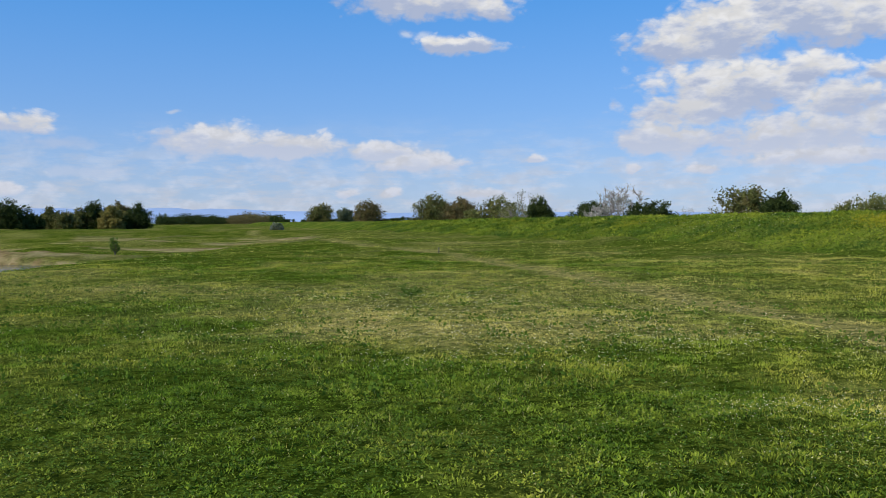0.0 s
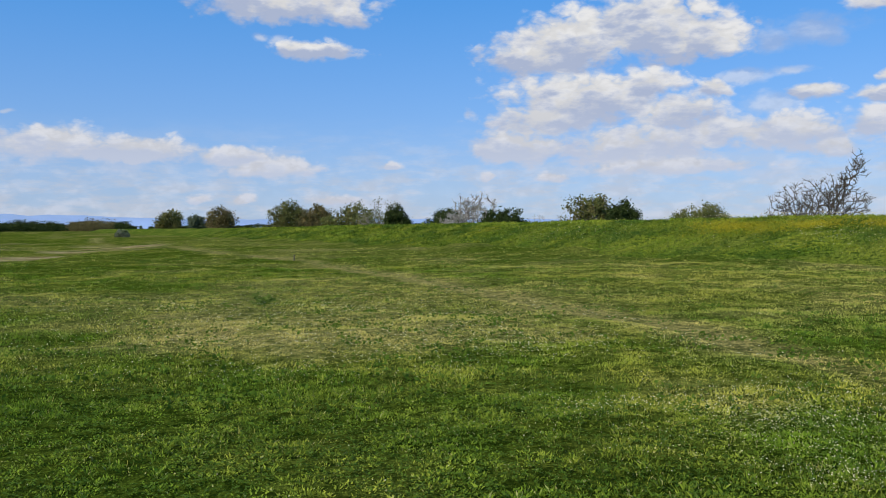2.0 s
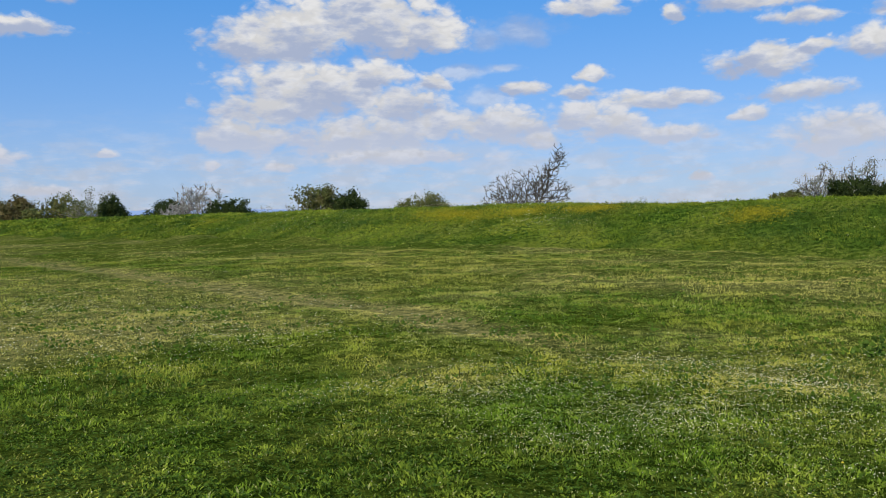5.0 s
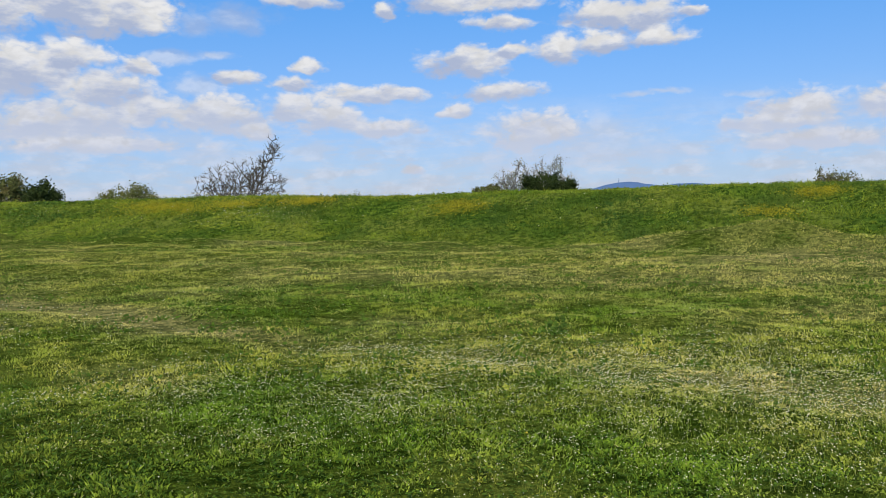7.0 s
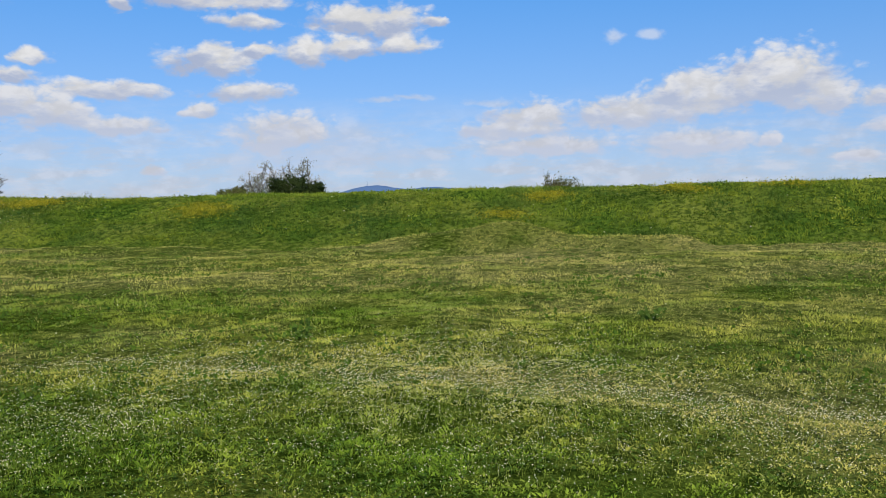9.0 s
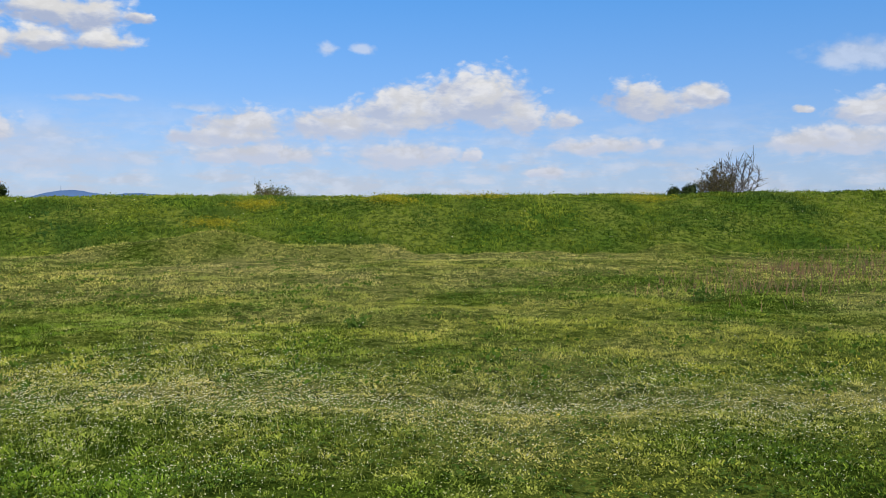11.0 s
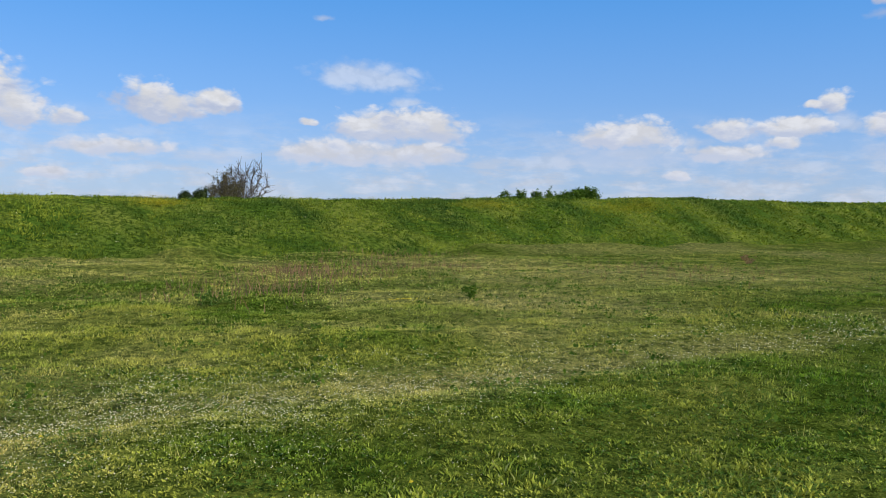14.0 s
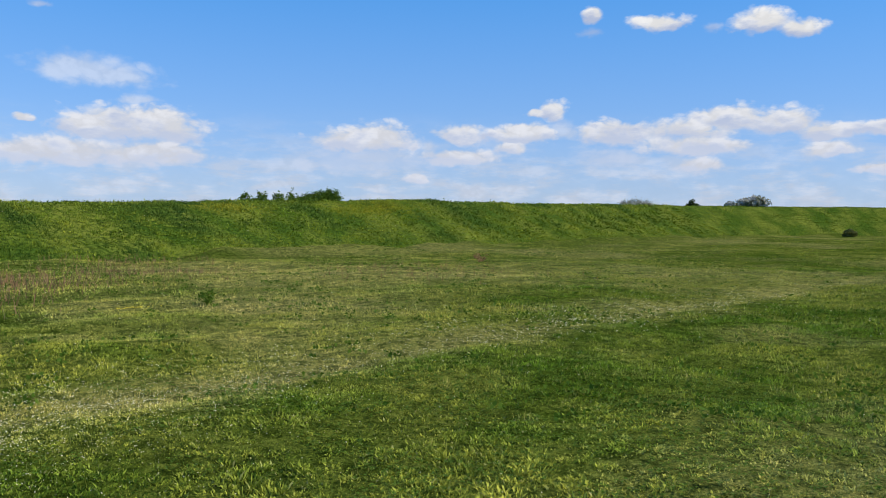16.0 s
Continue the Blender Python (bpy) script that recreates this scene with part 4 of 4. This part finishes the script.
def scatter(rng, count, r0, r1, az0=-31.0, az1=163.0, even=1.0):
    """Spots spread over the part of the meadow between two distances."""
    a = np.radians(rng.uniform(az0, az1, count))
    r = (r0 ** (2 * even) + rng.uniform(0, 1, count) * (r1 ** (2 * even) - r0 ** (2 * even))) ** (0.5 / even)
    x, y = r * np.sin(a), r * np.cos(a)
    keep = (across(x, y) < FOOT + 0.3) & (x > shore_x(y) + 0.3)
    return x[keep], y[keep]


def lush(x, y):
    """How tall and thick the grass grows, 0 to 1."""
    tuft = step(rough(x, y, 0.55, 52), 0.35, 0.8) * 0.55 + 0.45 * step(rough(x, y, 0.22, 55), 0.3, 0.8)
    return np.clip(0.12 + 0.55 * rough(x, y, 3.4, 51) * tuft + 0.45 * tuft * step(rough(x, y, 1.5, 56), 0.25, 0.75), 0, 1) * (1 - 0.5 * dryness(x, y))


def join(batches):
    verts, faces, total = [], [], 0
    for v, f in batches:
        verts.append(v)
        faces.append(f + total)
        total += len(v)
    return np.concatenate(verts), np.concatenate(faces)


def bloom(x, y):
    """Where the white flowers stand thick: beside the track and in a few drifts."""
    side = np.exp(-((x - track_x(y) + 0.55) / 1.35) ** 2) * step(y, 8, 3.5) * step(y, -5.5, -0.5)
    strip = np.exp(-((x - track_x(y) - 0.1) / 0.8) ** 2) * step(y, 9, 4) * (0.30 + 0.25 * step(y, -9, -1)) * step(y, -26, -10)
    drifts = 1.2 * hump(x, y, 4.3, 4.7, 0.9, 0.6) + 0.8 * hump(x, y, 6.6, 3.1, 2.0, 1.5) + 0.55 * hump(x, y, 4.2, 6.6, 1.6, 1.1) + 0.5 * hump(x, y, 6.8, 0.4, 1.1, 3.0)
    more = 0.22 * hump(x, y, 1.5, 11.0, 3.2, 1.6) + 0.10 * hump(x, y, 0.0, 17.0, 4.0, 4.0) + 0.06 * hump(x, y, 8.0, -11.0, 0.8, 6.0)
    return np.clip((0.6 * side + 0.6 * strip + drifts + more) * (0.25 + 1.1 * rough(x, y, 0.5, 61)) + 0.003, 0, 1)


def sward(rng, x, y, z, n, girth, h, w, flare, tapered):
    """Tufts of n blades each that grow out from one root; gives the mesh arrays and each corner's tuft."""
    m = len(x)
    tuft = np.repeat(np.arange(m), n)
    off = rng.normal(0, 1, (m * n, 2)) * np.broadcast_to(girth, m)[tuft, None]
    base = np.stack([x[tuft] + off[:, 0], y[tuft] + off[:, 1], z[tuft] - 0.01], -1)
    out = off + rng.normal(0, 0.5, off.shape) * np.broadcast_to(girth, m)[tuft, None]
    out /= np.linalg.norm(out, axis=1)[:, None] + 1e-6
    tall = h[tuft] * rng.uniform(0.5, 1.25, m * n)
    over = np.concatenate([out * (tall * flare * rng.uniform(0.2, 1.3, m * n))[:, None], np.zeros((m * n, 1))], 1)
    a = rng.uniform(0, math.tau, m * n)
    side = np.stack([np.cos(a), np.sin(a), np.zeros(m * n)], -1) * (np.broadcast_to(w, m)[tuft] * rng.uniform(0.3, 0.75, m * n))[:, None]
    up = np.array([[0, 0, 1.0]]) * tall[:, None]
    if tapered:
        mid = base + up * 0.6 + over * 0.4
        verts = np.stack([base, mid - side, mid + side, base + up * 0.95 + over], 1)
        one = np.array([[0, 2, 1], [1, 2, 3]])
    else:
        verts = np.stack([base - side, base + side, base + up * 0.95 + over], 1)
        one = np.array([[0, 1, 2]])
    k = verts.shape[1]
    return verts.reshape(-1, 3), (np.arange(m * n)[:, None, None] * k + one[None]).reshape(-1, 3), np.repeat(tuft, k)


rng = np.random.default_rng(5)
batches, dries, greens = [], [], []
for count, n, r0, r1, tall, thick, girth, tapered, even, cell, az0, az1 in (
        (42000, 8, 4.1, 8.6, 0.026, 0.0120, 0.020, True, 0.85, 0.08, -31, 163), (82000, 5, 8.0, 15.0, 0.036, 0.0165, 0.028, False, 0.8, 0.13, -31, 163),
        (78000, 5, 14.3, 34.0, 0.050, 0.026, 0.055, False, 0.6, 0.35, -31, 163), (30000, 5, 32.0, 115.0, 0.060, 0.042, 0.10, False, 0.4, 0.9, -31, 163),
        (9000, 5, 0.3, 4.2, 0.036, 0.010, 0.022, False, 1.0, 0.10, -180, 180), (11000, 5, 4.0, 16.0, 0.045, 0.016, 0.04, False, 1.0, 0.16, 163, 329)):
    x, y = scatter(rng, count, r0, r1, az0, az1, even)
    gaps = rough(x, y, cell, 57) * 0.55 + rough(x, y, cell * 2.6, 58) * 0.45
    keep = rng.uniform(0, 1, len(x)) < (0.62 + 0.6 * step(gaps, 0.3, 0.6)) * (1 - 0.8 * worn(x, y))
    x, y, gaps = x[keep], y[keep], gaps[keep]
    g, dry = lush(x, y), dryness(x, y)
    near_bank = step(across(x, y), 7, 22)
    h = tall * (0.6 + 0.9 * g) * (0.7 + 0.6 * step(gaps, 0.35, 0.70)) * rng.uniform(0.7, 1.3, len(x)) * (1 - 0.5 * worn(x, y))
    v, f, who = sward(rng, x, y, ground_z(x, y), n, girth, h, thick, 0.95 if tapered else 0.75, tapered)
    drift = rough(x, y * 0.9, 1.1, 48) * 0.5 + rough(x, y, 3.1, 49) * 0.5
    even_out = 1 - 0.6 * step(np.hypot(x, y), 7, 18)
    # blades darken where tufts leave gaps: shade put into the colour
    tint_shade = 0.47 + even_out * (1.5 * (gaps - 0.5) + 0.6 * (drift - 0.5) + rng.normal(0, 0.25, len(x))) + 0.08 * near_bank
    batches.append((v, f))
    dries.append(np.clip(dry + 0.35 * step(g, 0.40, 0.1) - 0.1 + 0.25 * near_bank + 0.32 * bloom(x, y), -1, 1)[who])
    greens.append(np.clip(tint_shade, 0, 1)[who])
v, f = join(batches)
grass = new("meadow_grass", fast_mesh("meadow_grass", v, f, blade, {"dry": np.concatenate(dries), "tint_shade": np.concatenate(greens)}))
tagged(grass, "short uneven meadow grass with dry blades among green", "grass", kind="stuff")

# clover: three small round leaves on each stalk, lying in the turf near by
x, y = scatter(rng, 36000, 4.0, 9.5, even=0.8)
keep = rough(x, y, 0.5, 53) + 0.5 * rough(x, y, 3.0, 54) > 0.72
x, y = x[keep], y[keep]
turn = (rng.uniform(0, math.tau, len(x))[:, None] + np.arange(3) * math.tau / 3).ravel()
size = np.repeat(rng.uniform(0.006, 0.012, len(x)), 3)
mid = np.repeat(np.stack([x, y, ground_z(x, y) + rng.uniform(0.015, 0.05, len(x))], -1), 3, 0)
out = np.stack([np.cos(turn), np.sin(turn), rng.uniform(-0.1, 0.7, len(turn))], -1) * size[:, None]
aside = np.stack([-np.sin(turn), np.cos(turn), rng.uniform(-0.4, 0.4, len(turn))], -1) * size[:, None] * 0.75
v = np.stack([mid, mid + out + aside, mid + out * 1.9, mid + out - aside], 1).reshape(-1, 3)
f = (np.arange(len(mid))[:, None, None] * 4 + np.array([[0, 1, 2], [0, 2, 3]])[None]).reshape(-1, 3)
clover = new("clover", fast_mesh("clover", v, f, LEAF_ROSETTE))
tagged(clover, "patches of small green clover leaves in the grass", "clover", kind="stuff")


# rosettes of dark broad leaves and tufts of pale dry grass, which mottle the meadow
x, y = scatter(rng, 7500, 7.5, 45.0, even=0.5)
keep = rng.uniform(0, 1, len(x)) < 0.2 + 0.9 * step(rough(x, y, 2.2, 62), 0.45, 0.75)
x, y = x[keep], y[keep]
girth = np.repeat(rng.uniform(0.04, 0.16, len(x)), 11)[:, None]
pts = np.repeat(np.stack([x, y, ground_z(x, y) + 0.04], -1), 11, 0) + rng.normal(0, 1, (len(x) * 11, 3)) * girth * (1, 1, 0.22)
v, f = leaf_cloud(rng, pts, 0.055)
tagged(new("leaf_rosettes", fast_mesh("leaf_rosettes", v, f, LEAF_ROSETTE)), "low dark green leaf rosettes dotted through the meadow", "weeds", kind="stuff")
x, y = scatter(rng, 4200, 6.0, 50.0, even=0.5)
keep = rng.uniform(0, 1, len(x)) < 0.1 + 1.0 * step(rough(x, y, 3.0, 63), 0.45, 0.8)
x, y = x[keep], y[keep]
v, f, who = sward(rng, x, y, ground_z(x, y), 12, rng.uniform(0.03, 0.10, len(x)), rng.uniform(0.05, 0.09, len(x)), 0.008 * np.clip(np.hypot(x, y) / 12, 0.8, 2.2), 0.5, False)
tagged(new("dry_tufts", fast_mesh("dry_tufts", v, f, blade, {"dry": np.full(len(v), 0.75), "tint_shade": rng.uniform(0.3, 0.7, len(x))[who]})), "tufts of pale dry grass dotted through the meadow", "grass", kind="stuff")


def flower_heads(rng, x, y, z, r, tilt):
    """Small domed heads of five petals, tilted at random."""
    m = len(x)
    c = np.stack([x, y, z], -1)
    up = np.stack([rng.normal(0, tilt, m), rng.normal(0, tilt, m), np.ones(m)], -1)
    up /= np.linalg.norm(up, axis=1)[:, None]
    u = np.cross(up, [0.31, 0.95, 0.05])
    u /= np.linalg.norm(u, axis=1)[:, None]
    t = np.cross(up, u)
    ang = np.arange(5) * math.tau / 5
    rim = c[:, None] + (u[:, None] * np.cos(ang)[None, :, None] + t[:, None] * np.sin(ang)[None, :, None]) * r[:, None, None]
    top = (c + up * r[:, None] * 0.9)[:, None]
    k = np.arange(5)
    one = np.stack([k, (k + 1) % 5, np.full(5, 5)], -1)
    return np.concatenate([rim, top], 1).reshape(-1, 3), (np.arange(m)[:, None, None] * 6 + one[None]).reshape(-1, 3)


x, y = scatter(rng, 520000, 4.2, 30.0, even=0.6)
keep = rng.uniform(0, 1, len(x)) < bloom(x, y)
x, y = x[keep], y[keep]
d = np.hypot(x, y)
v, f = flower_heads(rng, x, y, ground_z(x, y) + rng.uniform(0.05, 0.11, len(x)), rng.uniform(0.0030, 0.0066, len(x)) * np.clip(d / 7.5, 0.85, 1.7), 0.5)
daisies = new("white_flowers", fast_mesh("white_flowers", v, f, PETAL))
tagged(daisies, "drifts of tiny white wild flowers among the grass", "flowers", kind="stuff")
v, f = blades(rng, np.stack([x, y, ground_z(x, y)], -1), np.full(len(x), 0.07), np.full(len(x), 0.003), 0.4, False)
stalks = new("flower_stalks", fast_mesh("flower_stalks", v, f, blade, {"dry": np.full(len(v), 0.15), "tint_shade": np.full(len(v), 0.55)}))
tagged(stalks, "thin pale green stalks of the white flowers", "stalks", kind="stuff")

x, y = scatter(rng, 900, 5.0, 40.0, even=0.6)
keep = rng.uniform(0, 1, len(x)) < 0.05 + 0.25 * step(rough(x, y, 3.0, 66), 0.6, 0.8)
x, y = x[keep], y[keep]
x, y = np.concatenate([x, rng.normal(13.8, 0.09, 40)]), np.concatenate([y, rng.normal(-5.9, 0.16, 40)])
v, f = flower_heads(rng, x, y, ground_z(x, y) + 0.11, rng.uniform(0.008, 0.018, len(x)), 0.4)
tagged(new("yellow_flowers", fast_mesh("yellow_flowers", v, f, YELLOW)), "scattered small yellow flowers in the grass", "flowers", kind="stuff")


# taller growth on the embankment
def nettles(s, p):
    """Where dark green weeds take over the slope."""
    beds = sum(k * hump(p, s, cp, cs, rp, rs) for k, cp, cs, rp, rs in (
        (1.0, 31.0, -53, 1.6, 3.5), (1.0, 30.6, -26, 1.7, 2.2), (0.8, 29.0, -15, 1.6, 2.5), (0.7, 29, 38, 2, 3), (0.6, 29.5, 9, 2, 2.5)))
    return np.clip(beds + 0.9 * step(rough(s, p, 2.4, 71) * 0.6 + rough(s, p, 0.9, 77) * 0.4, 0.55, 0.78), 0, 1)


def bank_tint(s, p):
    """How pale the growth is, clump by clump; the crest's sunlit rim is painted in."""
    return np.clip(0.49 + 0.14 * step(s, -18, -42) + 0.7 * (rough(s, p, 0.5, 75) - 0.5) + 1.1 * (rough(s, p * 1.5, 1.9, 76) - 0.5) + 0.12 * step(p, 29, 32), 0, 1)


count = 62000
s = np.sinh(rng.uniform(-2.25, 2.25, count)) * 30
p = rng.uniform(FOOT - 0.6, BACK + 1.2, count)
x, y = on_bank(p, s)
d = np.hypot(x, y)
h = (0.06 + 0.17 * rough(s, p, 0.8, 72) ** 2 + 0.06 * nettles(s, p)) * rng.uniform(0.6, 1.2, count)
v, f, who = sward(rng, x, y, bank_z(p, s), 4, 0.055 * np.clip(d / 32, 0.9, 3.0), h, 0.026 * np.clip(d / 32, 0.9, 3.0), 0.7, False)
growth = new("embankment_grass", fast_mesh("embankment_grass", v, f, bank_blade, {"dry": nettles(s, p)[who] * 0.8, "tint_shade": np.clip(bank_tint(s, p) + rng.normal(0, 0.12, count), 0, 1)[who]}))
tagged(growth, "thick rank grass covering the embankment's slope", "grass", kind="stuff")

# broad-leaved weeds in clumps
count = 17000
s = np.sinh(rng.uniform(-2.0, 2.0, count)) * 28
p = rng.uniform(FOOT + 0.3, BACK, count)
keep = rng.uniform(0, 1, count) < 0.2 + 0.6 * nettles(s, p) + 0.5 * step(rough(s, p, 1.1, 73), 0.5, 0.7)
s, p = s[keep], p[keep]
x, y = on_bank(p, s)
big = np.repeat(rng.uniform(0.5, 1.3, len(x)), 11)[:, None]
pts = np.repeat(np.stack([x, y, bank_z(p, s) + 0.055], -1), 11, 0) + rng.normal(0, 1, (len(x) * 11, 3)) * big * np.repeat(np.clip(np.hypot(x, y) / 34, 0.9, 2.2), 11)[:, None] * (0.13, 0.13, 0.032)
v, f = leaf_cloud(rng, pts, 0.085 * np.repeat(np.clip(np.hypot(x, y) / 34, 0.9, 2.6), 11)[:, None])
green = np.clip(nettles(s, p) * 0.7 + rng.uniform(-0.2, 0.35, len(x)), 0, 1)
tagged(new("weeds", fast_mesh("weeds", v, f, bank_blade, {"dry": np.repeat(green, 44), "tint_shade": np.repeat(np.clip(bank_tint(s, p) + rng.normal(0.05, 0.2, len(x)), 0, 1), 44)})), "clumps of broad-leaved green weeds on the slope", "weeds", kind="stuff")

# yellow and white bloom on the slope
pts = []
for cp, cs, rp, rs, m in ((29.6, 29, 1.1, 3.0, 520), (30.6, 21.5, 0.7, 1.6, 300), (30.2, 25, 0.8, 2.0, 260), (29.3, 13.6, 1.2, 1.2, 260), (30.4, 1.2, 0.5, 0.9, 150), (30.6, -3.6, 0.6, 0.9, 150),
                          (28.6, 2.5, 0.5, 0.8, 90), (30.8, -7, 0.4, 1.2, 90), (30.8, -13.3, 0.5, 1.2, 130), (30.2, -42, 1.2, 5.0, 420), (29.6, 52, 1.2, 5.0, 60), (30.4, -30, 0.8, 3.0, 130), (30.4, 76, 0.8, 2.0, 40)):
    pts.append(np.stack([rng.normal(cp, rp * 0.42, m), rng.normal(cs, rs * 0.5, m)], -1))
pts = np.concatenate(pts)
pts = pts[(pts[:, 0] > FOOT + 0.5) & (pts[:, 0] < 33)]
x, y = on_bank(pts[:, 0], pts[:, 1])
base = np.repeat(np.stack([x, y, bank_z(pts[:, 0], pts[:, 1]) + 0.14], -1), 9, 0) + rng.normal(0, 1, (len(x) * 9, 3)) * (0.20, 0.20, 0.06)
v, f = leaf_cloud(rng, base, 0.048)
tagged(new("mustard_flowers", fast_mesh("mustard_flowers", v, f, AMBER)), "patches of amber yellow flowers on the embankment", "flowers", kind="stuff")

s = np.concatenate([rng.normal(26, 5, 420), rng.normal(23, 1.6, 160), rng.normal(41, 3, 120), rng.uniform(-60, 60, 260)])
p = np.concatenate([rng.normal(31.5, 0.45, 420), rng.normal(28.6, 0.7, 160), rng.normal(29, 0.9, 120), rng.uniform(FOOT + 0.5, 32, 260)])
x, y = on_bank(p, s)
v, f = flower_heads(rng, x, y, bank_z(p, s) + 0.25, rng.uniform(0.010, 0.024, len(x)), 0.6)
tagged(new("bank_flowers", fast_mesh("bank_flowers", v, f, PETAL)), "small white flowers along the embankment's crest", "flowers", kind="stuff")

# dry reddish stalks before the embankment
x = np.concatenate([rng.normal(20.6, 1.2, 500), rng.normal(24, 2.0, 500), rng.normal(30, 1.5, 400), rng.normal(17.5, 1.3, 300), rng.normal(20, 2.5, 300)])
y = np.concatenate([rng.normal(-6.2, 1.0, 500), rng.normal(-9.5, 1.6, 500), rng.normal(-12.0, 1.6, 400), rng.normal(-4.0, 1.0, 300), rng.normal(-17, 2.0, 300)])
keep = across(x, y) < FOOT + 0.3
x, y = x[keep], y[keep]
v, f = blades(rng, np.stack([x, y, ground_z(x, y)], -1), rng.uniform(0.12, 0.32, len(x)), np.full(len(x), 0.018), 0.4, False)
tagged(new("dry_stalks", fast_mesh("dry_stalks", v, f, RUST)), "thin reddish brown dry stalks in the meadow", "stalks", kind="stuff")


def weed_plant(label, spot, h, w, leaf, seed, leaves=26, size=0.06):
    return woody("weed", label, "weed", spot, h, w, leaf, bark=leaf, limbs=10, twigs=4, leaves=2, fine=1, cluster=0.06, size=size, seed=seed, low=0.05, group="single weeds in the meadow", stem=0.02)


for k, (x, y, h, w_m, leaf, what) in enumerate((
        (-0.7, 18.1, 0.42, 0.55, LEAF_FRESH, "dark green bushy weed standing in the meadow"), (8.4, 5.8, 0.20, 0.4, LEAF_FRESH, "dark tuft of broad leaves in the grass"),
        (11.4, 2.3, 0.20, 0.45, LEAF_FRESH, "dark tuft of broad leaves in the grass"), (15.1, -2.9, 0.28, 0.8, LEAF_FRESH, "wide clump of broad green leaves"),
        (14.3, -7.5, 0.26, 0.38, LEAF_ROSETTE, "upright leafy dark green weed clump in the meadow"), (22.0, -22.0, 0.45, 0.6, RUST, "reddish brown dock plant in the meadow"))):
    weed_plant(what, (x, y, float(ground_z(x, y))), h, w_m, leaf, 90 + k)

# a short stake beside the track
stake = tagged(new("wooden_stake"), "short weathered wooden stake beside the track", "stake")
stake.location = (-0.2, 39.6, float(ground_z(-0.2, 39.6)))
v, f = tubes([((0, 0, -0.1), (0.01, 0, 0.24), 0.03, 0.027), ((0.01, 0, 0.24), (0.012, 0, 0.28), 0.027, 0.006)], 7)
part("post", fast_mesh("post", v, f, BARK), stake)

# a pale stone at the embankment's foot
bm = bmesh.new()
bmesh.ops.create_icosphere(bm, subdivisions=2, radius=0.11)
for vert in bm.verts:
    vert.co *= 0.8 + 0.4 * noise.noise(vert.co * 9)
    vert.co.z *= 0.6
me = bpy.data.meshes.new("stone")
bm.to_mesh(me)
bm.free()
me.materials.append(STONE)
stone = tagged(new("stone", me), "pale stone lying at the embankment's foot", "stone")
x, y, z = spot_at(136.2, 57)
stone.location = (x, y, z + 0.05)

# the mast on the hill
v, f = tubes([((0, 0, 0), (0, 0, 14), 1.3, 0.9), ((0, 0, 14), (0, 0, 26), 0.7, 0.3)], 8)
mast = tagged(new("mast"), "thin far radio mast on the blue hill", "mast")
a = radians(58.6)
mast.location = (3726 * math.sin(a), 3726 * math.cos(a), 48)
part("tower", fast_mesh("tower", v, f, HILL_BLUE), mast)
